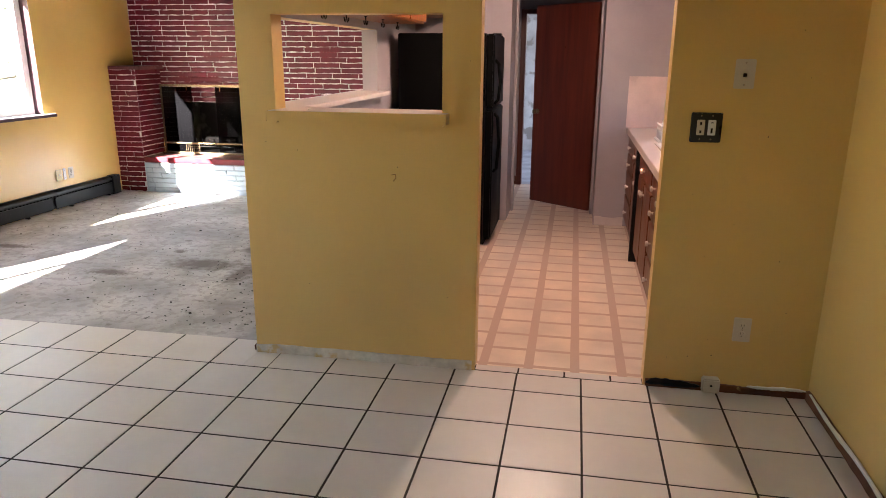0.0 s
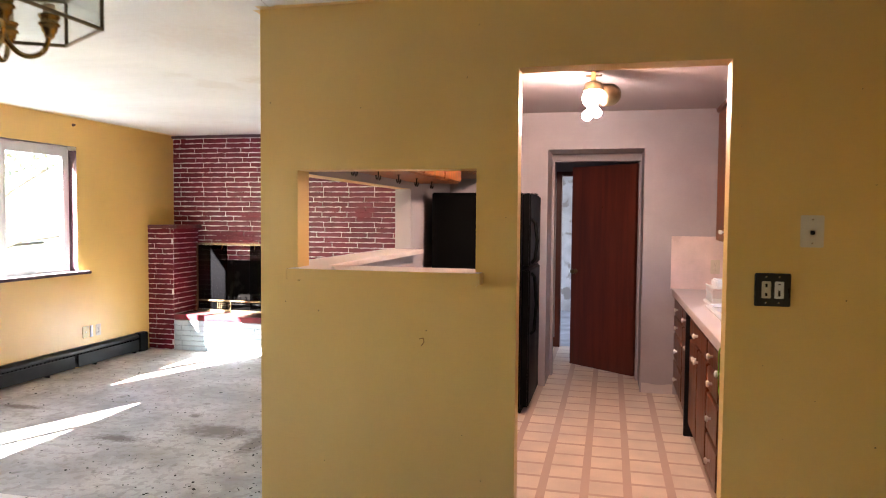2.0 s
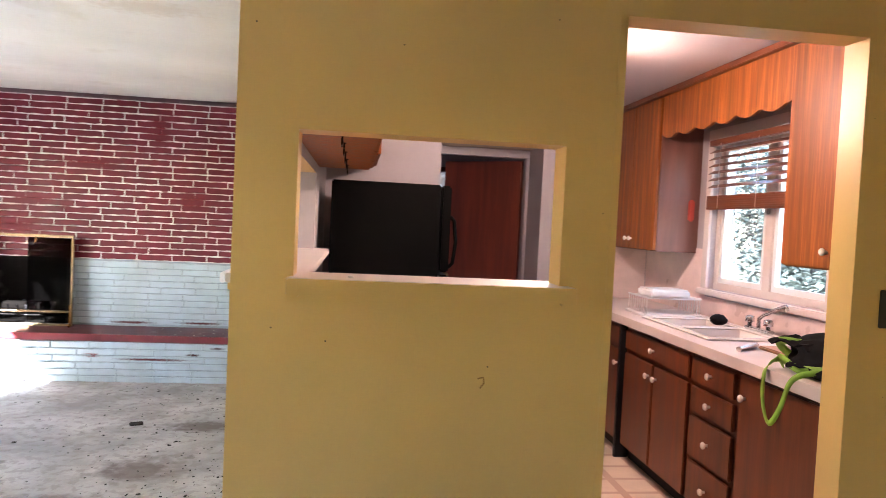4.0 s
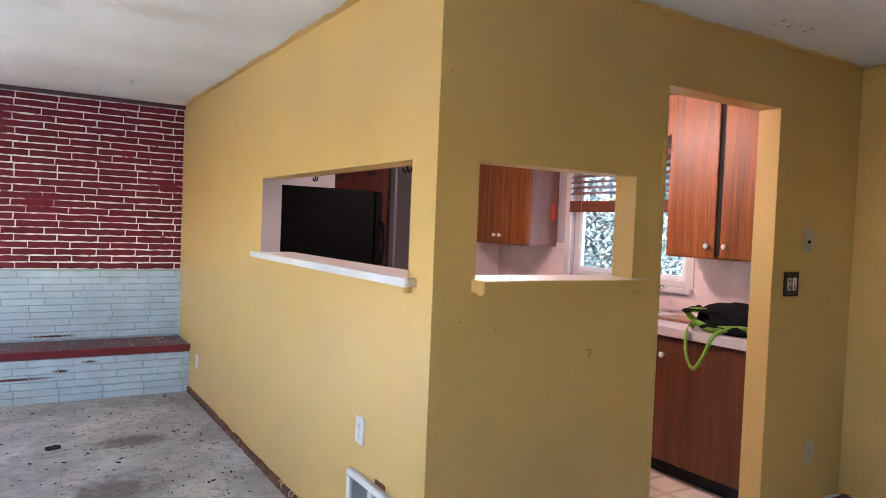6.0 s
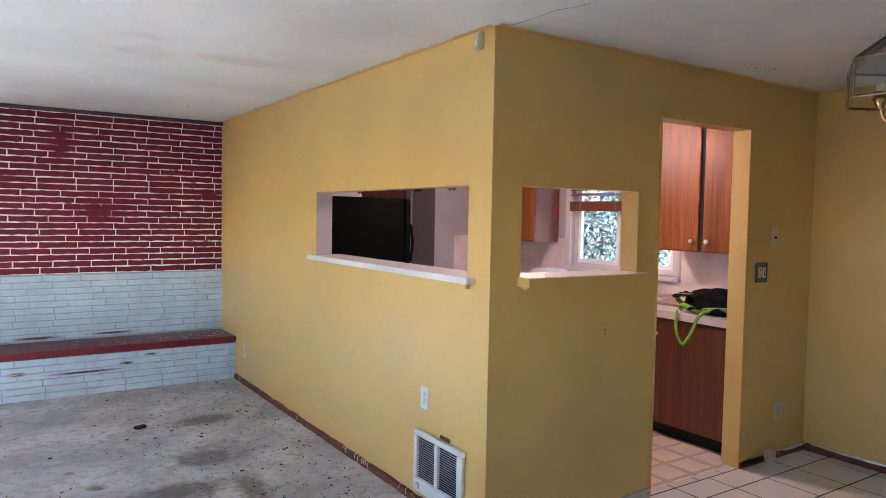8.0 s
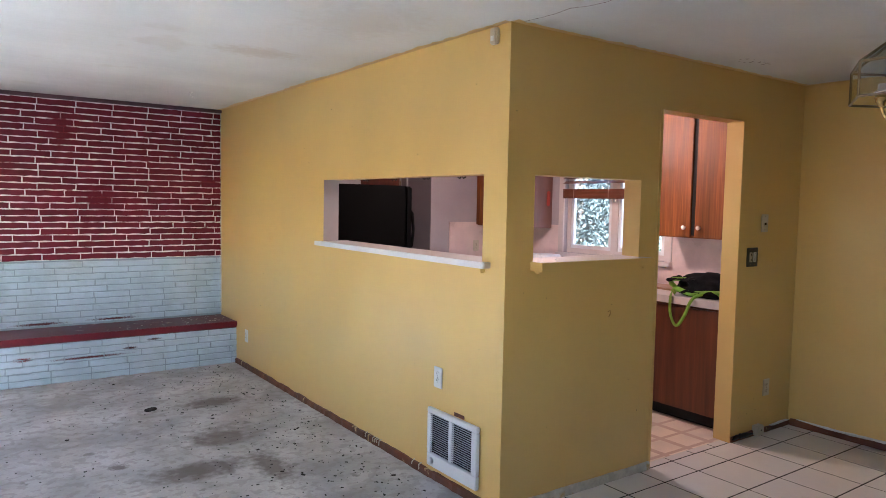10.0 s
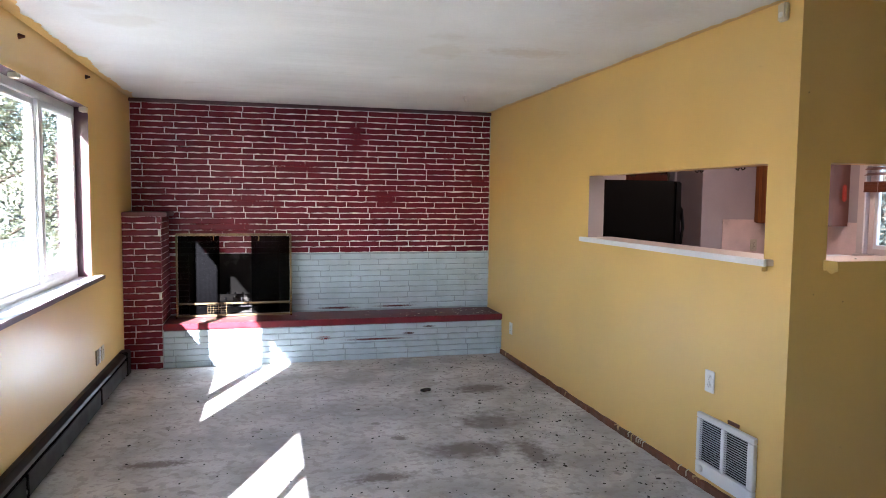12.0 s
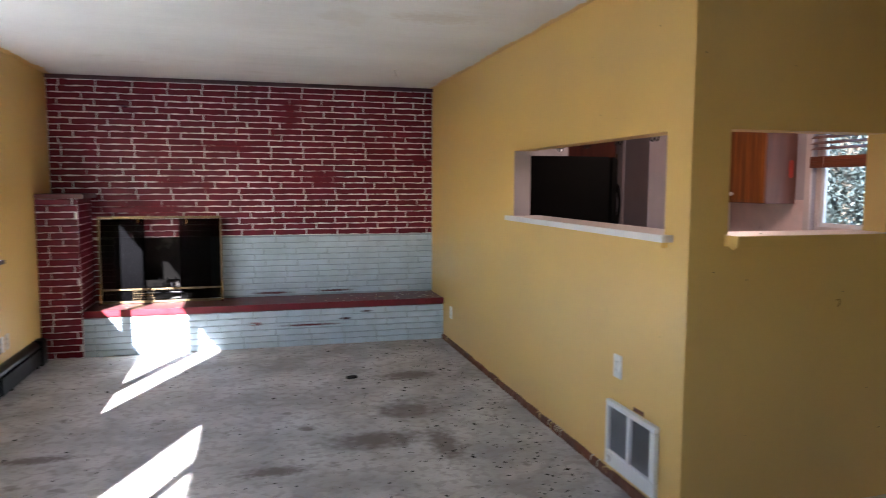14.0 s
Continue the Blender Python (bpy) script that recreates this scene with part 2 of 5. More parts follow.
MAROON = mat("dark_maroon_paint", (0.075, 0.032, 0.045), 0.42, var=0.2, scale=7, bump=0.2, spots=[((0.4, 0.36, 0.35), 30.0, 0.74, 0.6)])
BULB_OFF = glass_mat("clear_bulb_glass", (0.74, 0.75, 0.76))
GLASS = glass_mat("window_glass")
LANTERN_GLASS = glass_mat("bevelled_glass", (0.86, 0.90, 0.89))
ROOF_GLASS = glass_mat("smoked_bevelled_glass", (0.62, 0.64, 0.63))
GLOW = glow_mat("lit_bulb", (1.0, 0.80, 0.68), 14.0)
BAG_BLACK = mat("black_nylon", (0.009, 0.009, 0.010), 0.85, var=0.3, scale=20, fine=400, bump=0.2, sheen=0.08)
BAG_GREEN = mat("lime_webbing", (0.22, 0.42, 0.035), 0.7, var=0.15, scale=20, fine=500, bump=0.2)
BOARD = mat("worn_cutting_board", (0.36, 0.19, 0.10), 0.5, var=0.25, scale=9, grain=(8, 1, 1))
BLUE_FLOOR = mat("pale_blue_grey_subfloor", (0.42, 0.46, 0.52), 0.8, var=0.2, scale=4)
PEELED = mat("torn_plaster", (0.60, 0.60, 0.60), 0.8, var=0.15, scale=4, bump=0.5, spots=[((0.28, 0.25, 0.22), 5.0, 0.56, 0.85)])
SIDING = mat("pale_outside_paint", (0.55, 0.55, 0.53), 0.7)
DECK = mat("weathered_deck_boards", (0.22, 0.21, 0.20), 0.8, var=0.2, scale=6, grain=(1, 8, 1), rand=0.4)
RAIL_WHITE = mat("white_rail_paint", (0.76, 0.77, 0.78), 0.5, var=0.05)
GRASS = mat("pale_dry_lawn", (0.13, 0.135, 0.085), 0.9, var=0.3, scale=1.2, fine=20)
BARK = mat("grey_bark", (0.10, 0.08, 0.06), 0.9, var=0.3, scale=9, bump=0.6)
LEAF = mat("pale_green_leaves", (0.25, 0.26, 0.17), 0.55, var=0.35, scale=6, fine=12, bump=0.0)
LEAF_DARK = mat("dark_green_leaves", (0.045, 0.062, 0.062), 0.55, var=0.35, scale=6, fine=12, bump=0.0)
MESHY = mat("fine_black_mesh", (0.0025, 0.0025, 0.003), 0.9, 0.0, var=0.2, scale=40, fine=900, bump=0.4, sheen=0.03)

def see_through(m, share):
    """Lets part of the light pass, as an open weave does."""
    nt = m.node_tree
    clear, blend = nt.nodes.new("ShaderNodeBsdfTransparent"), nt.nodes.new("ShaderNodeMixShader")
    blend.inputs[0].default_value = share
    nt.links.new(nt.nodes["Principled BSDF"].outputs[0], blend.inputs[1])
    nt.links.new(clear.outputs[0], blend.inputs[2])
    nt.links.new(blend.outputs[0], nt.nodes["Material Output"].inputs[0])


see_through(MESHY, 0.28)
DEBRIS = mat("dark_debris", (0.035, 0.03, 0.025), 0.9, var=0.4, scale=40)
GREY_GRILLE = mat("grey_grille_metal", (0.42, 0.43, 0.44), 0.4, 0.2, bump=0.0)


def vinyl_sheet():
    """Sheet vinyl printed with a lattice: wide bands along y, thin ones along x."""
    m = mat("printed_sheet_vinyl", (0.80, 0.67, 0.54), 0.40, var=0.09, scale=4, fine=120, bump=0.06, spots=[((0.06, 0.04, 0.03), 34.0, 0.765, 0.9)])
    nt = m.node_tree
    b = nt.nodes["Principled BSDF"]
    old = b.inputs["Base Color"].links[0].from_socket
    geo = nt.nodes.new("ShaderNodeNewGeometry")
    sep = nt.nodes.new("ShaderNodeSeparateXYZ")
    nt.links.new(geo.outputs["Position"], sep.inputs[0])

    def band(sock, pitch, start, width):
        ops = [('SUBTRACT', start), ('DIVIDE', pitch), ('FRACT', 0), ('LESS_THAN', width / pitch)]
        for op, v in ops:
            n = nt.nodes.new("ShaderNodeMath")
            n.operation = op
            n.inputs[1].default_value = v
            nt.links.new(sock, n.inputs[0])
            sock = n.outputs[0]
        return sock

    bands = nt.nodes.new("ShaderNodeMath")
    bands.operation = 'MAXIMUM'
    nt.links.new(band(sep.outputs[0], VX, VX0, 0.048), bands.inputs[0])
    nt.links.new(band(sep.outputs[1], VY, VY0, 0.03), bands.inputs[1])
    x = nt.nodes.new("ShaderNodeMix")
    x.data_type = 'RGBA'
    x.inputs["B"].default_value = (0.56, 0.40, 0.31, 1)
    nt.links.new(bands.outputs[0], x.inputs["Factor"])
    nt.links.new(old, x.inputs["A"])
    nt.links.new(x.outputs["Result"], b.inputs["Base Color"])
    return m


VX, VX0, VY, VY0 = 0.2335, 0.051, 0.2085, 4.137
VINYL_FLOOR = vinyl_sheet()


# ---- mesh helpers ----
def cuboid(bm, x0, x1, y0, y1, z0, z1, bevel=0.0):
    """A box between two corners, its edges rounded by bevel."""
    made = bmesh.ops.create_cube(bm, size=1.0, matrix=Matrix.LocRotScale(((x0 + x1) / 2, (y0 + y1) / 2, (z0 + z1) / 2), None, (abs(x1 - x0), abs(y1 - y0), abs(z1 - z0))))
    if bevel:
        edges = {e for v in made["verts"] for e in v.link_edges}
        bmesh.ops.bevel(bm, geom=list(edges), offset=bevel, segments=2, affect='EDGES', clamp_overlap=True)
    return bm


def block(*corners, bevel=0.0):
    return cuboid(bmesh.new(), *corners, bevel=bevel)


def curve(points, n=8):
    """A smooth line through points."""
    P = [Vector(p) for p in points]
    P = [2 * P[0] - P[1], *P, 2 * P[-1] - P[-2]]
    out = []
    for a, b, c, d in zip(P, P[1:], P[2:], P[3:]):
        for i in range(n):
            t = i / n
            out.append(0.5 * ((2 * b) + (c - a) * t + (2 * a - 5 * b + 4 * c - d) * t * t + (3 * b - a - 3 * c + d) * t ** 3))
    return out + [P[-2]]


def tube(bm, a, b, r0, r1=None, sides=12):
    """A round bar from a to b."""
    a, b = Vector(a), Vector(b)
    turn = (b - a).to_track_quat("Z", "Y").to_matrix().to_4x4()
    bmesh.ops.create_cone(bm, cap_ends=True, segments=sides, radius1=r0, radius2=r0 if r1 is None else r1, depth=(b - a).length, matrix=Matrix.Translation((a + b) / 2) @ turn)
    return bm


def turned(bm, profile, at, axis="Z", sides=20):
    """A turned shape: profile of (radius, height) round an axis."""
    turn = {"Z": Matrix(), "X": Matrix.Rotation(radians(90), 4, "Y"), "-X": Matrix.Rotation(radians(-90), 4, "Y"), "-Y": Matrix.Rotation(radians(90), 4, "X")}[axis]
    rings = []
    for r, h in profile:
        rings.append([bm.verts.new(Matrix.Translation(at) @ turn @ Vector((r * math.cos(2 * math.pi * i / sides), r * math.sin(2 * math.pi * i / sides), h))) for i in range(sides)])
    for lo, hi in zip(rings, rings[1:]):
        for i in range(sides):
            bm.faces.new((lo[i], lo[(i + 1) % sides], hi[(i + 1) % sides], hi[i]))
    bm.faces.new(reversed(rings[0]))
    bm.faces.new(rings[-1])
    for f in bm.faces:
        f.smooth = True
    return bm


def swept(bm, points, r, sides=8):
    """A bent bar along points."""
    points = [Vector(p) for p in points]
    rings = []
    for i, p in enumerate(points):
        way = (points[min(i + 1, len(points) - 1)] - points[max(i - 1, 0)]).normalized()
        side = way.orthogonal().normalized() if not rings else (prev - prev.dot(way) * way).normalized()
        prev = side
        up = way.cross(side)
        rings.append([bm.verts.new(p + r * (math.cos(2 * math.pi * k / sides) * side + math.sin(2 * math.pi * k / sides) * up)) for k in range(sides)])
    for lo, hi in zip(rings, rings[1:]):
        for k in range(sides):
            bm.faces.new((lo[k], lo[(k + 1) % sides], hi[(k + 1) % sides], hi[k])).smooth = True
    bm.faces.new(reversed(rings[0]))
    bm.faces.new(rings[-1])
    return bm


def link(name, bm, mats, label="", category="", kind="", group=""):
    me = bpy.data.meshes.new(name)
    bmesh.ops.recalc_face_normals(bm, faces=bm.faces)
    bm.to_mesh(me)
    bm.free()
    for m in (mats if isinstance(mats, (list, tuple)) else [mats]):
        me.materials.append(m)
    return tagged(new(name, me), label, category, group, kind)


def thing(name, at, label, category, group=""):
    ob = new(name)
    ob.location = at
    ob.empty_display_size = 0.1
    return tagged(ob, label, category, group)


def part(name, bm, material, parent, label=""):
    """One mesh under a thing or part; bm is in world metres, before the thing is turned."""
    at, up = Vector(), parent
    while up:
        at += up.location
        up = up.parent
    bmesh.ops.translate(bm, vec=-at, verts=bm.verts)
    ob = link(name, bm, material, label)
    ob.parent = parent
    return ob


def wall(name, xs, ys, zs, holes, mats, choose, label):
    """A wall between the first and last of xs, ys, zs; holes are (x0, x1, y0, y1, z0, z1); choose(centre, normal) gives each face its material."""
    cuts = [sorted(set(c) | {v for h in holes for v in h[2 * n:2 * n + 2] if c[0] < v < c[-1]}) for n, c in enumerate((xs, ys, zs))]
    bm = bmesh.new()
    verts = {}

    def solid(i, j, k):
        if not (0 <= i < len(cuts[0]) - 1 and 0 <= j < len(cuts[1]) - 1 and 0 <= k < len(cuts[2]) - 1):
            return False
        c = [(cuts[n][q] + cuts[n][q + 1]) / 2 for n, q in enumerate((i, j, k))]
        return not any(all(h[2 * n] < c[n] < h[2 * n + 1] for n in range(3)) for h in holes)

    def corner(i, j, k):
        if (i, j, k) not in verts:
            verts[i, j, k] = bm.verts.new((cuts[0][i], cuts[1][j], cuts[2][k]))
        return verts[i, j, k]

    for i in range(len(cuts[0]) - 1):
        for j in range(len(cuts[1]) - 1):
            for k in range(len(cuts[2]) - 1):
                if not solid(i, j, k):
                    continue
                for n, d in ((0, -1), (0, 1), (1, -1), (1, 1), (2, -1), (2, 1)):
                    q = [i, j, k]
                    q[n] += d
                    if solid(*q):
                        continue
                    base = [i, j, k]
                    base[n] += d > 0
                    u, w = [a for a in range(3) if a != n]
                    loop = []
                    for du, dw in ((0, 0), (1, 0), (1, 1), (0, 1)):
                        p = base[:]
                        p[u] += du
                        p[w] += dw
                        loop.append(corner(*p))
                    f = bm.faces.new(loop)
                    normal = Vector((0, 0, 0))
                    normal[n] = d
                    f.material_index = choose(f.calc_center_median(), normal)
    return link(name, bm, mats, label, "wall", "structure")


# ---- the shell ----
XW, XE, YN, H = -5.1, 1.145, 8.24, 2.44
FY0, FY1, SX0, SX1 = 3.85, 3.97, -1.60, -1.48
KY, HY = 7.18, 7.70
TOP = H + 0.01
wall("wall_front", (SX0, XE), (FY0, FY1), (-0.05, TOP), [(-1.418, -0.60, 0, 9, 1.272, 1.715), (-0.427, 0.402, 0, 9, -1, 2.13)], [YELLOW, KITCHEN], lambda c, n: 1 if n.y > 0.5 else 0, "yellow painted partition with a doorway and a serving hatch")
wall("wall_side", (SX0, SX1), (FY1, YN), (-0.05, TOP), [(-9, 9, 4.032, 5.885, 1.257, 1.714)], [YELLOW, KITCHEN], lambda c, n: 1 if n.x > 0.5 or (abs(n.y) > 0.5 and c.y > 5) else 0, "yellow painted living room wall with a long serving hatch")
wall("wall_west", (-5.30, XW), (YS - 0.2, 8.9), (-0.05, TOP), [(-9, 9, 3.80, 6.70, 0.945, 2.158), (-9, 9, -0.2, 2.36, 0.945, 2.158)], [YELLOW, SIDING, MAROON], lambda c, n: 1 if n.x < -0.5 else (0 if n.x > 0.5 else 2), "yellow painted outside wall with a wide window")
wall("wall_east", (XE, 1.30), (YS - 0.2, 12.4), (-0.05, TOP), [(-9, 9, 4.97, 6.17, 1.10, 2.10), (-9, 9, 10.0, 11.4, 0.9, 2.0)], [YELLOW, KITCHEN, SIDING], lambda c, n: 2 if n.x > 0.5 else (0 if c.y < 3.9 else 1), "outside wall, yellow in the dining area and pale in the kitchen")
# Unseen end wall, made dark so that less light bounces back.
wall("wall_south", (-5.30, 1.30), (YS - 0.2, YS), (-0.05, TOP), [], [UNSEEN_PANEL, SIDING], lambda c, n: 1 if n.y < -0.5 else 0, "unseen end wall, coloured dark to cut bounced light")
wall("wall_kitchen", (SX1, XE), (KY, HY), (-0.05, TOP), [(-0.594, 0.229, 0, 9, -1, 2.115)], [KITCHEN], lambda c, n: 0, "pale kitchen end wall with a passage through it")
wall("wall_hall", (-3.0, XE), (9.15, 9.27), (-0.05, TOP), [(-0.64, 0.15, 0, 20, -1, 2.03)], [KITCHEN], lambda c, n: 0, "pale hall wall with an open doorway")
wall("wall_hall_end", (-3.1, -3.0), (8.9, 12.4), (-0.05, TOP), [], [PEELED], lambda c, n: 0, "torn plaster wall at the end of the hall")
wall("wall_bedroom", (-3.1, 1.30), (12.4, 12.5), (-0.05, TOP), [], [PEELED], lambda c, n: 0, "white wall with torn patches of plaster")
FIRE = (-4.60, -3.76, 0.395, 0.985)
wall("wall_fireplace", (-5.30, SX1), (8.252, 8.9), (-0.05, TOP), [(FIRE[0], FIRE[1], 8.0, 8.75, FIRE[2], FIRE[3])], [MORTAR, SOOT, MORTAR_WHITE_SHADED], lambda c, n: 1 if 8.26 < c.y < 8.8 else 0, "mortar bed of the painted brick fireplace wall")

link("ceiling", block(-5.3, 1.3, YS - 0.2, FY0, H, H + 0.15), CEILING, "stained white plaster ceiling", "ceiling", "structure")
link("ceiling_living", block(-5.3, SX0, FY0, 8.9, H, H + 0.15), CEILING, "stained white plaster ceiling of the living room", "ceiling", "structure")
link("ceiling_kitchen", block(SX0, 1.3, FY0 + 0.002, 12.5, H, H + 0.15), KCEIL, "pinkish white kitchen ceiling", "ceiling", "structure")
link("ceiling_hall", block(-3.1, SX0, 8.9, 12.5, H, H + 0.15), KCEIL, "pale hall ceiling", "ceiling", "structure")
link("floor_living", block(-5.3, SX1, 3.98, 8.9, -0.12, 0.0), CONCRETE, "bare grey stained floor with debris and scuffs", "floor", "structure")
link("floor_kitchen", block(SX1, 1.3, 3.915, 9.2, -0.12, 0.0), VINYL_FLOOR, "pinkish vinyl floor printed with a lattice", "floor", "structure")
link("floor_bedroom", block(-3.1, 1.3, 9.2, 12.5, -0.12, 0.0), BLUE_FLOOR, "pale blue grey bare floor", "floor", "structure")
link("floor_hall", block(-3.1, SX1, 8.9, 9.2, -0.12, 0.0), BLUE_FLOOR, "bare hall floor", "floor", "structure")
floor = link("floor", block(-5.3, 1.3, YS - 0.2, 3.98, -0.12, -0.0013), GROUT, "white ceramic tiles with dark grout", "floor", "structure")


def ragged(name, along, a, b, fixed, wide, material, label):
    """A torn strip of wall paint that runs over the edge of the ceiling."""
    rng = random.Random(name)
    bm = bmesh.new()
    n = int((b - a) / 0.035)
    rows = []
    for i in range(n + 1):
        s = a + (b - a) * i / n
        w = wide * (0.45 + 0.9 * noise.noise((s * 2.1, fixed, 3.0)) ** 2 + 0.6 * abs(noise.noise((s * 11, fixed, 1.0))) + 0.15 * rng.random())
        sign = 1 if along[1] > 0 else -1
        p = [(s, fixed), (s, fixed + sign * w)] if along[0] == "x" else [(fixed, s), (fixed + sign * w, s)]
        rows.append([bm.verts.new((*q, H - 0.003)) for q in p])
    for lo, hi in zip(rows, rows[1:]):
        bm.faces.new((lo[0], lo[1], hi[1], hi[0]))
    return link(name, bm, material, label, "trim", "structure")


ragged("trim_1", ("x", -1), SX0, XE, FY0, 0.06, YELLOW, "ragged edge of yellow paint on the ceiling")
ragged("trim_2", ("y", -1), FY0, YN, SX0, 0.055, YELLOW, "ragged edge of yellow paint on the ceiling")
ragged("trim_3", ("y", 1), 0.0, YN, XW, 0.09, YELLOW, "ragged edge of yellow paint on the ceiling")
ragged("trim_4", ("y", -1), YS, FY0, XE, 0.06, YELLOW, "ragged edge of yellow paint on the ceiling")

# baseboards
rng = random.Random(5)


def rough_board(name, along, a, b, fixed, sign, high, thick, material, label):
    """A broken baseboard whose top edge is chipped."""
    bm = bmesh.new()
    n = max(4, int((b - a) / 0.04))
    rows = []
    for i in range(n + 1):
        s = a + (b - a) * i / n
        h = high * (1 - 0.5 * max(0, noise.noise((s * 4, fixed, 7.0)) - 0.05) - 0.08 * rng.random())
        t = thick * (0.75 + 0.35 * rng.random())
        q = [(fixed, 0.0), (fixed, h), (fixed + sign * t * 0.7, h), (fixed + sign * t, h * 0.85), (fixed + sign * t, 0.0)]
        rows.append([bm.verts.new((s, p, z) if along == "x" else (p, s, z)) for p, z in q])
    for lo, hi in zip(rows, rows[1:]):
        for k in range(5):
            bm.faces.new((lo[k], lo[(k + 1) % 5], hi[(k + 1) % 5], hi[k]))
    bm.faces.new(rows[0])
    bm.faces.new(reversed(rows[-1]))
    return link(name, bm, material, label, "baseboard", "structure")


rough_board("baseboard_1", "y", 3.86, 7.76, SX0, -1, 0.045, 0.02, BARE_WOOD, "rough brown wood strip left along the wall")
rough_board("baseboard_2", "x", -1.60, -0.44, FY0, -1, 0.05, 0.014, OLD_WHITE, "chipped off-white strip along the partition")
rough_board("baseboard_3", "x", 0.41, XE, FY0, -1, 0.04, 0.014, BARE_WOOD, "broken brown strip with black glue")
rough_board("baseboard_4", "y", YS + 0.01, FY0 - 0.02, XE, -1, 0.055, 0.014, BARE_WOOD, "brown strip with torn white caulk")
def smear(name, path, wide, thick, material, label, category):
    """A ragged bead of old glue or caulk along a line."""
    bm = bmesh.new()
    pts = curve(path, 10)
    rows = []
    for i, p in enumerate(pts):
        way = (pts[min(i + 1, len(pts) - 1)] - pts[max(i - 1, 0)]).normalized()
        side = way.cross(Vector((0, 0, 1))).normalized()
        u = i / (len(pts) - 1)
        w = wide * (0.25 + min(1.0, 5 * u, 5 * (1 - u))) * (0.75 + 0.9 * abs(noise.noise(p * 31.0)))
        rows.append([bm.verts.new(p + side * a * thick + Vector((0, 0, b * w))) for a, b in ((-0.5, -0.5), (0.5, -0.45), (0.6, 0.1), (0.3, 0.5), (-0.5, 0.5))])
    for a, b in zip(rows, rows[1:]):
        for q in range(5):
            bm.faces.new((a[q], a[(q + 1) % 5], b[(q + 1) % 5], b[q])).smooth = True
    bm.faces.new(rows[0])
    bm.faces.new(reversed(rows[-1]))
    bmesh.ops.recalc_face_normals(bm, faces=bm.faces)
    return link(name, bm, material, label, category)


smear("glue_smear", [(0.412, FY0 - 0.016, 0.022), (0.46, FY0 - 0.016, 0.03), (0.54, FY0 - 0.016, 0.026), (0.66, FY0 - 0.016, 0.022)], 0.03, 0.008, BLACK_METAL, "black dried glue smeared on the baseboard", "glue smear")
smear("caulk_strip", [(0.87, FY0 - 0.014, 0.042), (0.95, FY0 - 0.015, 0.04), (1.05, FY0 - 0.013, 0.043), (1.13, FY0 - 0.014, 0.041)], 0.012, 0.008, WHITE, "torn white caulk on the baseboard", "caulk")
smear("caulk_strip", [(XE - 0.014, 3.78, 0.054), (XE - 0.018, 3.5, 0.05), (XE - 0.013, 3.2, 0.056), (XE - 0.018, 2.9, 0.052), (XE - 0.014, 2.5, 0.056)], 0.013, 0.01, WHITE, "torn white caulk on the baseboard", "caulk")
drip_rng = random.Random(17)
for y in (5.01, 5.04, 5.062, 5.09, 5.15, 5.19, 4.55, 4.62):
    low = drip_rng.uniform(0.004, 0.026)
    drip = bmesh.new()
    swept(drip, [(SX0 - 0.003, y, 0.052), (SX0 - 0.021, y + 0.002, 0.043), (SX0 - 0.0225, y + drip_rng.uniform(-0.004, 0.004), low)], 0.0032, 6)
    link("paint_drip", drip, OLD_WHITE, "dried pale drip of paint on the baseboard", "paint drip", group="paint drips on the baseboard")
rough_board("baseboard_5", "x", 0.24, 0.50, KY, -1, 0.09, 0.012, LAMINATE, "pinkish vinyl baseboard")
rough_board("baseboard_6", "x", -2.9, -0.66, 9.15, -1, 0.12, 0.012, BASE_WOOD, "brown hall baseboard")
link("trim_5", block(-5.1, SX0, 8.2, 8.24, 2.405, 2.438, bevel=0.004), MAROON, "dark red strip above the bricks", "trim", "structure")
# bare corner bead and worn jamb edges of the doorway
for n, (x, y0, y1) in enumerate(((-0.427, FY0 - 0.003, FY1), (0.402, FY0 - 0.003, FY1))):
    s = 1 if n == 0 else -1
    link("trim_%d" % (6 + n), block(x - s * 0.022, x + s * 0.003, y0, FY0 + 0.002, 0.0, 2.128, bevel=0.001), YELLOW, "yellow painted edge of the doorway", "trim", "structure")


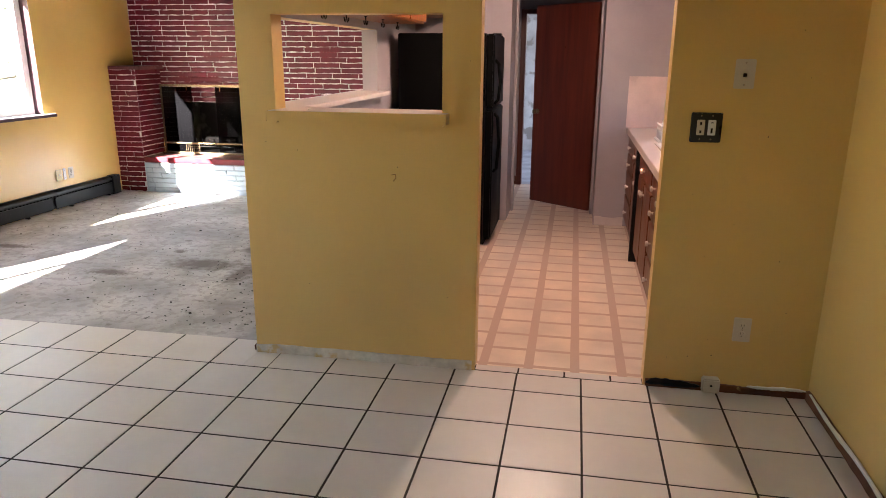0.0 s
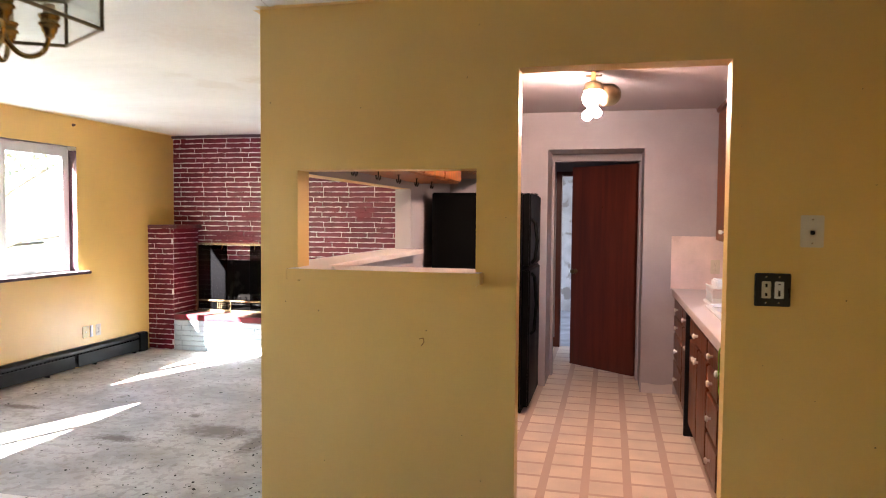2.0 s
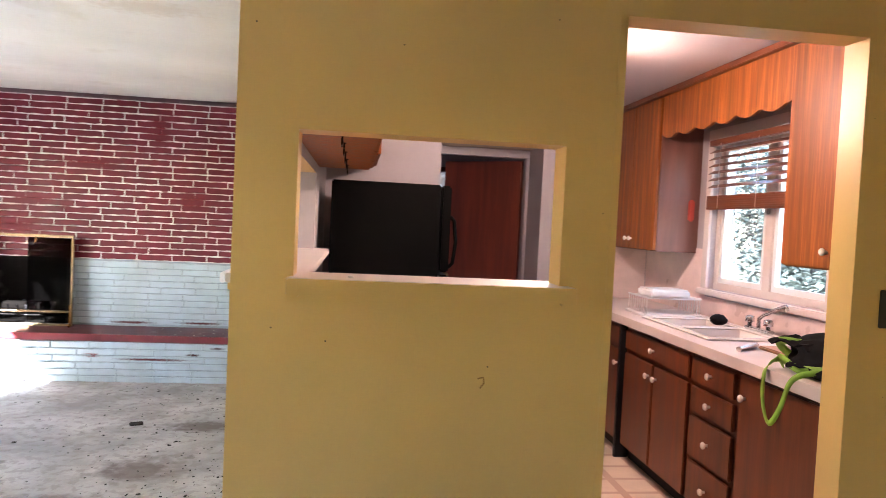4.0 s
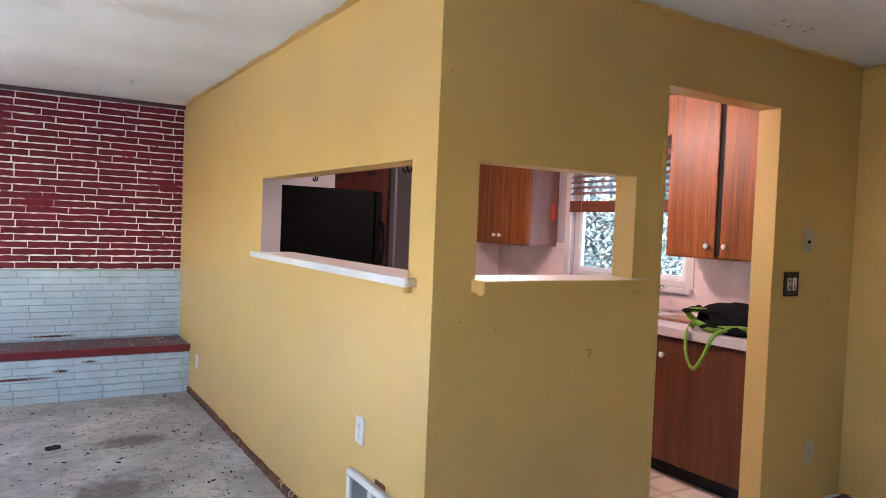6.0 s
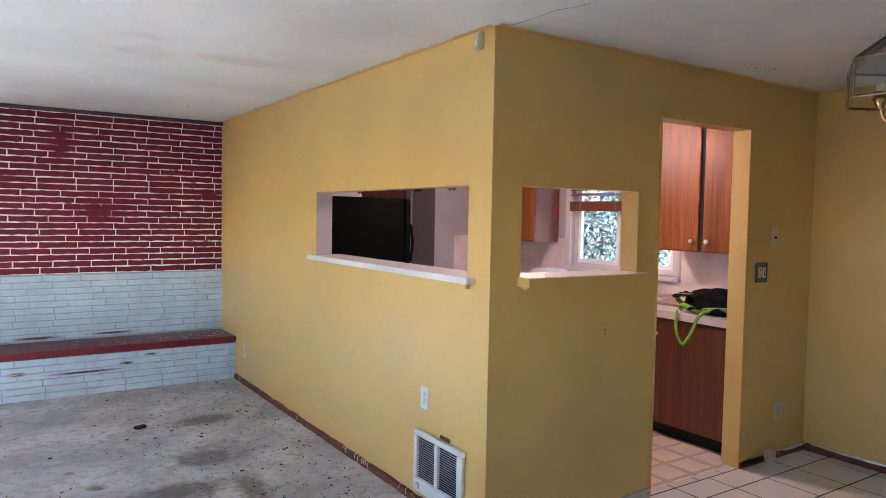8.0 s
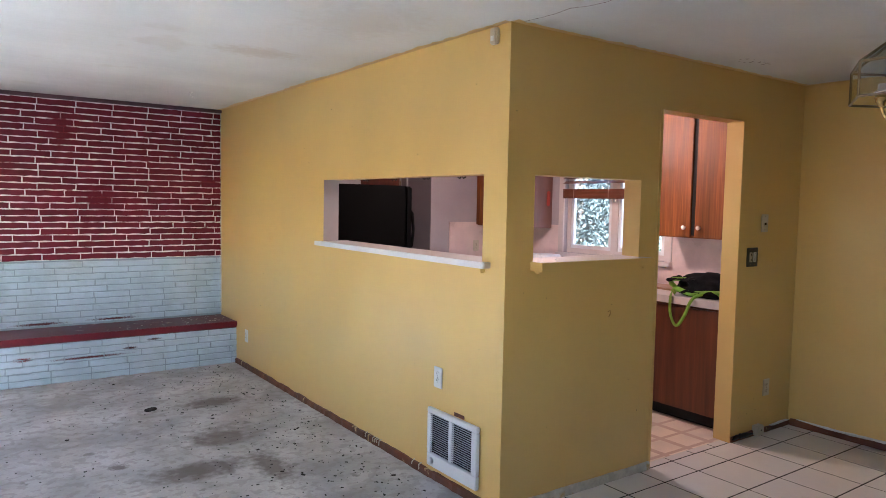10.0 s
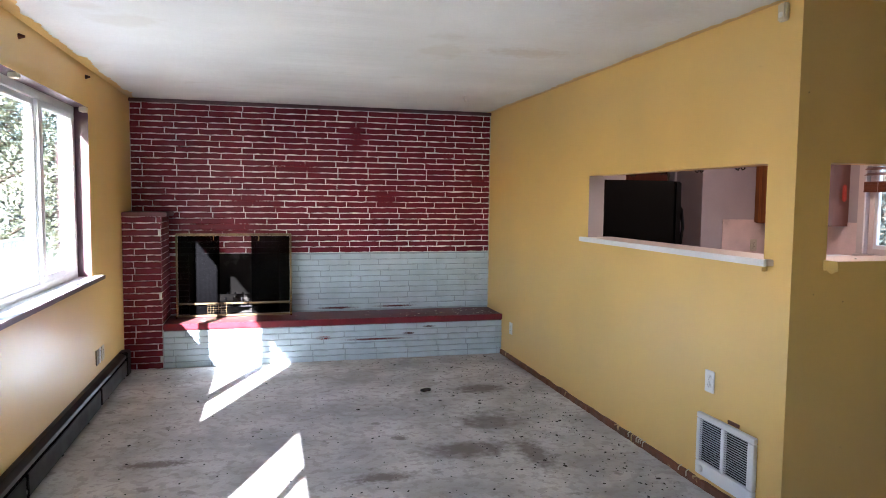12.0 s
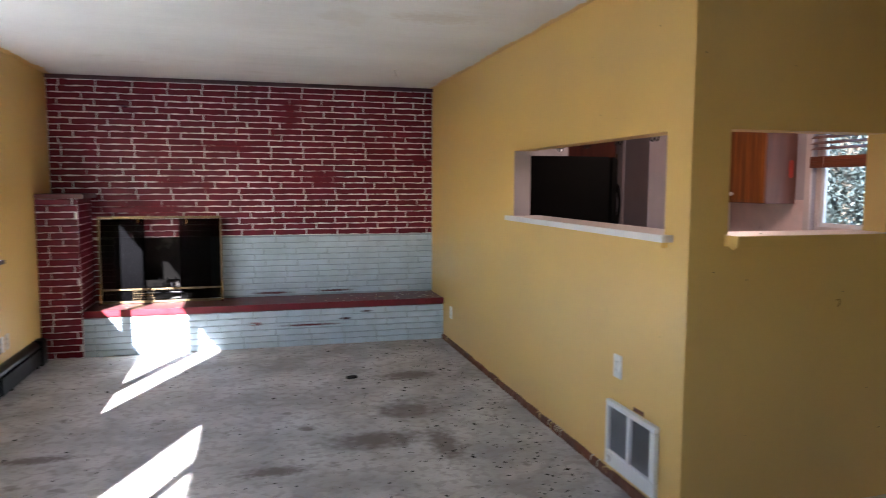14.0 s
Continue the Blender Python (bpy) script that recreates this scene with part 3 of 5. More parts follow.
# ---- living room window ----
def window_west():
    top = thing("window_1", (-5.2, 5.25, 0.945), "wide white vinyl window in a dark maroon reveal", "window")
    top["kind"] = "structure"
    x0, x1 = -5.245, -5.19
    y0, y1, z0, z1 = 3.80, 6.70, 0.945, 2.158
    fr = bmesh.new()
    for c in ((y0, y1, z0, z0 + 0.055), (y0, y1, z1 - 0.055, z1), (y0, y0 + 0.05, z0 + 0.055, z1 - 0.055), (y1 - 0.05, y1, z0 + 0.055, z1 - 0.055)):
        cuboid(fr, x0, x1, *c, bevel=0.004)
    part("window_frame", fr, VINYL, top)
    for a, b in ((4.53, 4.61), (5.85, 5.93)):
        part("mullion", block(x0 + 0.004, x1 + 0.012, a, b, z0 + 0.055, z1 - 0.055, bevel=0.006), VINYL, top)
    for a, b, d in ((3.85, 4.53, 0.0), (4.61, 5.85, 0.0), (5.93, 6.65, 0.012)):
        sash = bmesh.new()
        for c in ((a, b, z0 + 0.055, z0 + 0.095), (a, b, z1 - 0.095, z1 - 0.055), (a, a + 0.038, z0 + 0.095, z1 - 0.095), (b - 0.038, b, z0 + 0.095, z1 - 0.095)):
            cuboid(sash, x0 + 0.01 + d, x1 - 0.008 + d, *c, bevel=0.004)
        s = part("sash", sash, VINYL, top)
        p = part("pane", block(-5.222 + d, -5.218 + d, a + 0.03, b - 0.03, z0 + 0.09, z1 - 0.09), GLASS, s)
        p.visible_shadow = False
    # The sunlit look of the sill top is put into its white colour.
    sill = part("window_sill", block(-5.19, -5.041, 3.72, 6.80, 0.925, 0.95, bevel=0.003), SILL_WHITE, top, "window sill with its top coloured white for the sunlight on it")
    part("sill_edge", block(-5.0405, -5.03, 3.72, 6.802, 0.922, 0.951, bevel=0.003), MAROON, sill, "dark painted edge")
    part("sill_apron", block(-5.098, -5.082, 3.76, 6.76, 0.885, 0.925, bevel=0.003), YELLOW, top)
    part("blind_bracket", block(-5.14, -5.095, 6.62, 6.695, 2.12, 2.155, bevel=0.004), IVORY, top, "old white blind bracket")
    part("blind_bracket", block(-5.14, -5.095, 5.25, 5.31, 2.13, 2.157, bevel=0.004), IVORY, top, "old white blind bracket")
    return top


window_west()


def window_rear():
    top = thing("window_3", (-5.2, 1.08, 0.945), "wide white vinyl window beside the dining area", "window")
    top["kind"] = "structure"
    fr = bmesh.new()
    for c in ((-0.2, 2.36, 0.945, 1.04), (-0.2, 2.36, 2.063, 2.158), (-0.2, -0.11, 1.04, 2.063), (2.27, 2.36, 1.04, 2.063), (1.4, 1.46, 1.04, 2.063)):
        cuboid(fr, -5.235, -5.19, *c, bevel=0.004)
    part("window_frame", fr, VINYL, top)
    for a, b in ((-0.12, 1.41), (1.45, 2.28)):
        part("pane", block(-5.217, -5.213, a, b, 1.03, 2.073), GLASS, top).visible_shadow = False
    part("window_sill", block(-5.19, -5.035, -0.27, 2.43, 0.92, 0.945, bevel=0.005), MAROON, top, "dark painted window sill")


window_rear()


# Added, never in view: dark floor that keeps bounce off the front walls.
link("carpet", block(XW + 0.004, XE - 0.02, YS + 0.004, 0.26, 0.001, 0.012), UNSEEN_CARPET, "unseen dark floor cover added to soak up bounced light", "carpet", "structure")


# ---- brick fireplace ----
def brick_mesh(name, length, high, deep, seed):
    """One long thin brick, uneven along its edges; its front looks to -y, its back lies at y = 0."""
    rng = random.Random(seed)
    bm = bmesh.new()
    n = 6
    rings = []
    for i in range(n + 1):
        x = -length / 2 + length * i / n
        j = lambda a: rng.uniform(-a, a)
        inset = 0.003 if 0 < i < n else 0.004
        ring = [(x, 0, -high / 2), (x, 0, high / 2), (x + j(0.002), -deep + 0.004, high / 2 + j(0.0036)), (x + j(0.002), -deep + j(0.0012), high / 2 - inset + j(0.001)), (x + j(0.002), -deep + j(0.0012), -high / 2 + inset + j(0.001)), (x + j(0.002), -deep + 0.004, -high / 2 + j(0.0036))]
        rings.append([bm.verts.new(p) for p in ring])
    for lo, hi in zip(rings, rings[1:]):
        for k in range(6):
            bm.faces.new((lo[k], lo[(k + 1) % 6], hi[(k + 1) % 6], hi[k]))
    bm.faces.new(rings[0])
    bm.faces.new(reversed(rings[-1]))
    bmesh.ops.recalc_face_normals(bm, faces=bm.faces)
    me = bpy.data.meshes.new(name)
    bm.to_mesh(me)
    bm.free()
    return me


COURSE, LONG, JOINT = 0.0565, 0.302, 0.0095
KINDS = {}
for key, material in (("red", BRICK_RED), ("white", BRICK_WHITE)):
    KINDS[key] = [brick_mesh("brick", LONG - JOINT, COURSE - JOINT, 0.03, s) for s in range(7)]
    for me in KINDS[key]:
        me.materials.append(material)


def lay(parent, a, b, z0, courses, key, start, face, turn=0.0):
    """Courses of bricks along x from a to b (or along y, where turn is 90), each an object of its own under parent."""
    rng = random.Random(start + courses)
    for row in range(courses):
        z = z0 + (row + 0.5) * COURSE
        s = a - (0.0, 0.1, 0.02, 0.115, 0.2)[(row + start) % 5] if row % 2 else a - 0.2 - 0.01 * (row % 3)
        while s < b - 0.012:
            e = min(s + LONG - JOINT, b)
            lo = max(s, a)
            s += LONG
            if e - lo < 0.015:
                continue
            ob = new("brick", rng.choice(KINDS[key]))
            mid = (lo + e) / 2
            if turn:
                ob.matrix_world = pose(face + rng.uniform(-0.001, 0.001), mid, z, 0, 0, turn)
            else:
                ob.matrix_world = pose(mid, face + rng.uniform(-0.003, 0.0025), z, rng.uniform(-0.9, 0.9), rng.uniform(-0.25, 0.25), rng.uniform(-0.3, 0.3))
            ob.scale.x = (e - lo) / (LONG - JOINT)
            ob.location -= parent.location
            ob.parent = parent


HX0, HX1, HF, HT = -4.775, -1.603, 7.76, 0.40
hearth = thing("hearth", (-3.2, 8.0, 0.0), "raised white brick hearth with a worn dark red top", "hearth")
part("core", block(HX0 + 0.001, HX1, HF + 0.008, 8.24, 0.0, 0.335), MORTAR_WHITE_SHADED, hearth)
slab = bmesh.new()
cuboid(slab, HX0 + 0.001, HX1, HF + 0.004, 8.24, 0.335, HT - 0.004, bevel=0.003)
part("top_slab", slab, HEARTH_TOP, hearth, "worn dark red painted top")
part("front_edge", block(HX0 + 0.001, HX1 + 0.002, HF - 0.012, HF + 0.003, 0.346, HT, bevel=0.004), HEARTH_EDGE, hearth, "bright red painted edge")

pillar = thing("brick_pillar", (-4.94, 8.0, 0.0), "short red painted brick pillar beside the fireplace", "pillar")
part("core", block(-5.095, HX0 - 0.003, HF + 0.001, 8.24, 0.0, 1.355), MORTAR, pillar)
part("cap", block(-5.097, HX0 + 0.05, HF - 0.015, 8.239, 1.355, 1.395, bevel=0.006), HEARTH_TOP, pillar, "dusty red cap slab")


# ---- fire screen ----
def fire_screen():
    y, x0, x1, z0, z1 = 8.09, -4.70, -3.645, HT - 0.004, 1.19
    top = thing("fire_screen", ((x0 + x1) / 2, y, z0), "brass framed fire screen with dark mesh curtains on the hearth", "fire screen")
    part("top_bar", block(x0, x1, y - 0.012, y + 0.012, z1 - 0.022, z1, bevel=0.004), BRASS_DARK, top)
    for x in (x0, x1 - 0.018):
        part("side_bar", block(x, x + 0.018, y - 0.01, y + 0.01, z0 + 0.004, z1 - 0.023, bevel=0.003), BRASS_DARK, top)
    part("lower_bar", block(x0 + 0.019, x1 - 0.019, y - 0.03, y - 0.012, z0 + 0.125, z0 + 0.142, bevel=0.004), BRASS_DARK, top)
    part("bottom_bar", block(x0 + 0.019, x1 - 0.019, y - 0.012, y + 0.012, z0 + 0.006, z0 + 0.026, bevel=0.004), BRASS_DARK, top)
    for x in (x0 - 0.005, x1 - 0.02):
        foot = bmesh.new()
        swept(foot, [(x + 0.012, y + 0.03, z0 + 0.008), (x + 0.012, y - 0.05, z0 + 0.01), (x + 0.012, y - 0.075, z0 + 0.03)], 0.008)
        tube(foot, (x + 0.012, y - 0.032, z0 + 0.01), (x + 0.012, y - 0.03, z0 + 0.2), 0.006)
        part("foot", foot, BRASS, top)
    for a, b in ((x0 + 0.019, -4.31), (-4.02, x1 - 0.019)):
        bm = bmesh.new()
        n = 44
        lo = []
        for i in range(n + 1):
            x = a + (b - a) * i / n
            lo.append([bm.verts.new((x, y + 0.004 + 0.0012 * math.sin(i * 1.35), z)) for z in (z0 + 0.03, z1 - 0.024)])
        for p, q in zip(lo, lo[1:]):
            bm.faces.new((p[0], q[0], q[1], p[1])).smooth = True
        c = part("mesh_curtain", bm, MESHY, top, "gathered black mesh curtain")
        c.modifiers.new("thickness", 'SOLIDIFY').thickness = 0.002
    for x in (-4.36, -3.95):
        h = bmesh.new()
        swept(h, [(x, y - 0.014, z1 - 0.02), (x, y - 0.02, z1 - 0.05), (x - 0.006, y - 0.014, z1 - 0.075)], 0.005)
        part("pull", h, BRASS, top)
    grid = bmesh.new()
    for i in range(8):
        cuboid(grid, -4.42 + 0.024 * i, -4.417 + 0.024 * i, y - 0.028, y - 0.025, z0 + 0.03, z0 + 0.12)
    for i in range(5):
        cuboid(grid, -4.42, -4.245, y - 0.0285, y - 0.0245, z0 + 0.03 + 0.022 * i, z0 + 0.033 + 0.022 * i)
    part("lower_grid", grid, BRASS_DARK, top, "small grey wire grid")
    return top


fire_screen()


def fire_grate():
    top = thing("fire_grate", (-4.2, 8.42, FIRE[2]), "iron fire grate with a small log in the firebox", "grate")
    for i in range(7):
        x = -4.42 + 0.075 * i
        b = bmesh.new()
        swept(b, [(x, 8.62, 0.56), (x, 8.6, 0.47), (x, 8.36, 0.46), (x, 8.30, 0.55)], 0.008, 6)
        part("bar", b, BLACK_METAL, top)
    for y in (8.36, 8.6):
        part("cross_bar", tube(bmesh.new(), (-4.46, y, 0.452), (-3.93, y, 0.452), 0.008, sides=8), BLACK_METAL, top)
    for x in (-4.42, -3.97):
        for y in (8.36, 8.6):
            part("leg", tube(bmesh.new(), (x, y, FIRE[2]), (x, y, 0.452), 0.008, sides=8), BLACK_METAL, top)
    log = tube(bmesh.new(), (-4.38, 8.47, 0.515), (-4.0, 8.5, 0.52), 0.045, 0.04, 10)
    link("log", log, mat("pale_ash_log", (0.025, 0.022, 0.02), 0.9, var=0.3, scale=14, bump=0.5), "small pale charred log on the grate", "log")


fire_grate()


# ---- baseboard heater ----
def heater():
    a, b = 2.55, 7.64
    top = thing("baseboard_heater", (-5.06, 4.4, 0.0), "long black metal baseboard heater along the wall", "heater")
    bm = bmesh.new()
    prof = [(0.001, 0.02), (0.001, 0.205), (0.03, 0.205), (0.062, 0.185), (0.066, 0.165), (0.03, 0.175), (0.028, 0.02)]
    rows = [[bm.verts.new((XW + p, y, z)) for p, z in prof] for y in (a, b)]
    for k in range(len(prof)):
        bm.faces.new((rows[0][k], rows[0][(k + 1) % 7], rows[1][(k + 1) % 7], rows[1][k]))
    bm.faces.new(rows[0])
    bm.faces.new(reversed(rows[1]))
    part("back_cover", bm, BLACK_METAL, top)
    y = a
    for w in (1.2, 1.2, 1.55, 1.6):
        e = min(y + w, b - 0.135)
        part("front_panel", block(XW + 0.06, XW + 0.07, y + 0.004, e, 0.022, 0.142, bevel=0.003), BLACK_METAL, top)
        y = e + 0.035
    part("end_cap", block(XW + 0.001, XW + 0.078, b - 0.13, b, 0.005, 0.212, bevel=0.006), BLACK_METAL, top)
    for i in range(9):
        part("foot", block(XW + 0.01, XW + 0.06, a + 0.1 + 0.6 * i, a + 0.115 + 0.6 * i, 0.0, 0.022), BLACK_METAL, top)
    fins = bmesh.new()
    for i in range(140):
        yy = a + 0.03 + i * 0.045
        if yy < b - 0.15:
            cuboid(fins, XW + 0.034, XW + 0.056, yy, yy + 0.004, 0.05, 0.15)
    tube(fins, (XW + 0.045, a, 0.1), (XW + 0.045, b - 0.14, 0.1), 0.01, sides=6)
    part("fin_stack", fins, DARK, top)


heater()


# ---- wall plates ----
def plate(name, at, face, wide, high, material, label, category, inserts):
    """A plate on a wall; face: the way that it looks ('-y', '-x', 'x'). inserts: (kind, u, v), in metres from its middle."""
    top = thing(name, (0, 0, 0), label, category)
    body = block(-wide / 2, wide / 2, -0.007, 0.0, -high / 2, high / 2, bevel=0.003)
    part("cover", body, material, top)
    for kind, u, v in inserts:
        if kind == "socket":
            s = turned(bmesh.new(), [(0.0165, 0.0), (0.0165, 0.0025), (0.015, 0.003)], (u, -0.0065, v), "-Y", 18)
            s = part("socket", s, material, top)
            slots = bmesh.new()
            for du in (-0.006, 0.006):
                cuboid(slots, u + du - 0.001, u + du + 0.001, -0.0105, -0.0092, v - 0.001, v + 0.008)
            cuboid(slots, u - 0.002, u + 0.002, -0.0105, -0.0092, v - 0.011, v - 0.007)
            part("slots", slots, DARK, s)
        elif kind == "rocker":
            part("rocker", block(u - 0.0165, u + 0.0165, -0.011, -0.0068, v - 0.033, v + 0.033, bevel=0.002), IVORY if u < 0 else WHITE, top)
            part("slot", block(u - 0.004, u + 0.004, -0.0118, -0.0108, v - 0.024, v + 0.024), DARK, top)
            part("toggle", block(u - 0.005, u + 0.005, -0.017, -0.011, v - 0.012 if u < 0 else v - 0.002, v + 0.01 if u < 0 else v + 0.02, bevel=0.002), IVORY if u < 0 else WHITE, top)
        elif kind == "jack":
            part("jack", block(u - 0.008, u + 0.008, -0.014, -0.0068, v - 0.008, v + 0.008, bevel=0.002), BLACK_PLATE if name == "phone_jack" else GREY_GRILLE, top)
        elif kind == "screw":
            part("screw", turned(bmesh.new(), [(0.0035, 0.0), (0.003, 0.0015)], (u, -0.0068, v), "-Y", 10), CHROME, top)
    top.rotation_euler = (0, 0, {"-y": 0.0, "-x": radians(-90), "x": radians(90)}[face])
    top.location = at
    return top


SOCKETS = [("socket", 0, 0.02), ("socket", 0, -0.02), ("screw", 0, 0)]
plate("light_switch", (0.565, FY0, 1.241), "-y", 0.13, 0.128, BLACK_PLATE, "black double switch plate with ivory and white dimmers", "light switch", [("rocker", -0.023, 0), ("rocker", 0.023, 0), ("screw", -0.023, 0.05), ("screw", 0.023, 0.05), ("screw", -0.023, -0.05), ("screw", 0.023, -0.05)])
plate("phone_jack", (0.698, FY0, 1.468), "-y", 0.082, 0.122, IVORY, "chipped ivory telephone wall plate", "wall plate", [("jack", 0, -0.005), ("screw", 0, 0.045), ("screw", 0, -0.045)])
plate("power_outlet", (0.819, FY0, 0.32), "-y", 0.078, 0.118, IVORY, "ivory double power outlet on the yellow wall", "power outlet", SOCKETS)
plate("power_outlet", (SX0, 4.397, 0.588), "-x", 0.078, 0.118, WHITE, "white double power outlet above the wall heater", "power outlet", SOCKETS)
plate("power_outlet", (SX0, 7.487, 0.30), "-x", 0.075, 0.115, WHITE, "white double power outlet near the hearth", "power outlet", SOCKETS)
plate("power_outlet", (XW, 6.96, 0.335), "x", 0.075, 0.115, IVORY, "ivory power outlet above the heater", "power outlet", SOCKETS)
plate("wall_plate", (XW, 6.865, 0.335), "x", 0.04, 0.115, WHITE, "narrow white wall plate with screws", "wall plate", [("screw", 0, 0.035), ("screw", 0, 0), ("screw", 0, -0.035)])
plate("wall_plate", (XW, 6.785, 0.335), "x", 0.085, 0.115, BRASS_DARK, "tarnished brass cable plate", "wall plate", [("jack", 0, 0)])
plate("power_outlet", (0.82, KY - 0.0085, 1.11), "-y", 0.075, 0.118, IVORY, "ivory power outlet on the pink backsplash", "power outlet", SOCKETS)

surface_box = thing("surface_jack", (0.705, FY0, 0.04), "small ivory phone jack box on the baseboard", "phone jack")
part("box", block(0.666, 0.744, 3.80, FY0, 0.006, 0.076, bevel=0.006), IVORY, surface_box)
part("hole", turned(bmesh.new(), [(0.006, 0), (0.005, 0.002)], (0.705, 3.801, 0.045), "-Y", 12), DARK, surface_box)
bell = thing("door_chime", (SX0, 3.955, 2.40), "small ivory sensor box high on the wall", "sensor")
part("case", block(SX0 - 0.028, SX0, 3.93, 3.98, 2.345, 2.425, bevel=0.006), IVORY, bell)
part("lens", block(SX0 - 0.033, SX0 - 0.027, 3.942, 3.968, 2.36, 2.385, bevel=0.003), WHITE, bell)


# ---- wall heater with a louvred grille ----
def wall_heater():
    x, y0, y1, z0, z1 = SX0, 4.012, 4.465, 0.075, 0.41
    top = thing("wall_heater", (x, (y0 + y1) / 2, z0), "white louvred electric wall heater with a dial", "wall heater")
    fr = bmesh.new()
    for c in ((y0, y1, z0, z0 + 0.075), (y0, y1, z1 - 0.03, z1), (y0, y0 + 0.045, z0 + 0.075, z1 - 0.03), (y1 - 0.03, y1, z0 + 0.075, z1 - 0.03), ((y0 + y1) / 2 - 0.008, (y0 + y1) / 2 + 0.022, z0 + 0.075, z1 - 0.03)):
        cuboid(fr, x - 0.028, x - 0.001, *c)
    part("frame", fr, WHITE, top).modifiers.new("round", 'BEVEL').width = 0.005
    part("backing", block(x - 0.010, x - 0.002, y0 + 0.02, y1 - 0.02, z0 + 0.05, z1 - 0.02), DARK, top)
    for a, b in ((y0 + 0.045, (y0 + y1) / 2 - 0.008), ((y0 + y1) / 2 + 0.022, y1 - 0.03)):
        for i in range(19):
            z = z0 + 0.082 + i * 0.0122
            bm = bmesh.new()
            bmesh.ops.create_cube(bm, size=1.0, matrix=Matrix.LocRotScale((x - 0.02, (a + b) / 2, z), Euler((0, radians(35), 0)), (0.011, b - a, 0.0035)))
            part("louvre", bm, GREY_GRILLE, top)
    dial = turned(bmesh.new(), [(0.019, 0.0), (0.019, 0.008), (0.016, 0.012)], (x - 0.028, y1 - 0.05, z0 + 0.037), "-X", 20)
    part("dial", dial, WHITE, top)
    chip = block(x - 0.004, x - 0.0005, 4.15, 4.24, z1 + 0.002, z1 + 0.022, bevel=0.001)
    link("patch", chip, BARE_WOOD, "broken wallboard edge above the wall heater", "damage")


wall_heater()


# ---- hatch shelves ----
def shelf(name, corners, material, label):
    x0, x1, y0, y1, z0, z1 = corners
    top = thing(name, ((x0 + x1) / 2, (y0 + y1) / 2, z0), label, "shelf")
    part("board", block(x0, x1, y0, y1, z0, z1, bevel=0.003), material, top)
    return top


sa = shelf("hatch_shelf", (SX0 - 0.036, SX1 + 0.09, 3.965, 5.93, 1.24, 1.27), LAMINATE, "long pinkish laminate shelf with a white front edge in the hatch")
part("front_edge", block(SX0 - 0.052, SX0 - 0.0365, 3.965, 5.93, 1.239, 1.271, bevel=0.003), SILL_WHITE, sa, "white painted front edge")
part("bracket", block(SX0 - 0.034, SX0 - 0.002, 4.0, 4.02, 1.213, 1.2395, bevel=0.004), YELLOW, sa)
sb = shelf("hatch_shelf", (-1.43, -0.568, FY0 - 0.07, FY1 + 0.06, 1.242, 1.278), LAMINATE, "pinkish laminate shelf with a yellow front edge in the small hatch")
part("front_edge", block(-1.43, -0.568, FY0 - 0.086, FY0 - 0.0705, 1.231, 1.277, bevel=0.003), YELLOW, sb, "yellow painted front edge")
for x in (-1.4325, -0.5675):
    part("end_cap", block(x - 0.002, x + 0.002, FY0 - 0.086, FY0 - 0.001, 1.231, 1.277), YELLOW, sb)
for x in (-1.41, -0.60):
    part("bracket", block(x, x + 0.012, FY0 - 0.04, FY0 - 0.002, 1.218, 1.2415, bevel=0.004), YELLOW, sb)


crumb = bmesh.new()
bmesh.ops.create_icosphere(crumb, subdivisions=1, radius=0.5, matrix=Matrix.LocRotScale((-1.2486, 3.857, 1.2818), Euler((0, 0, 0.5)), (0.022, 0.013, 0.009)))
link("plaster_crumb", crumb, WHITE, "small white crumb of plaster on the shelf", "crumb")


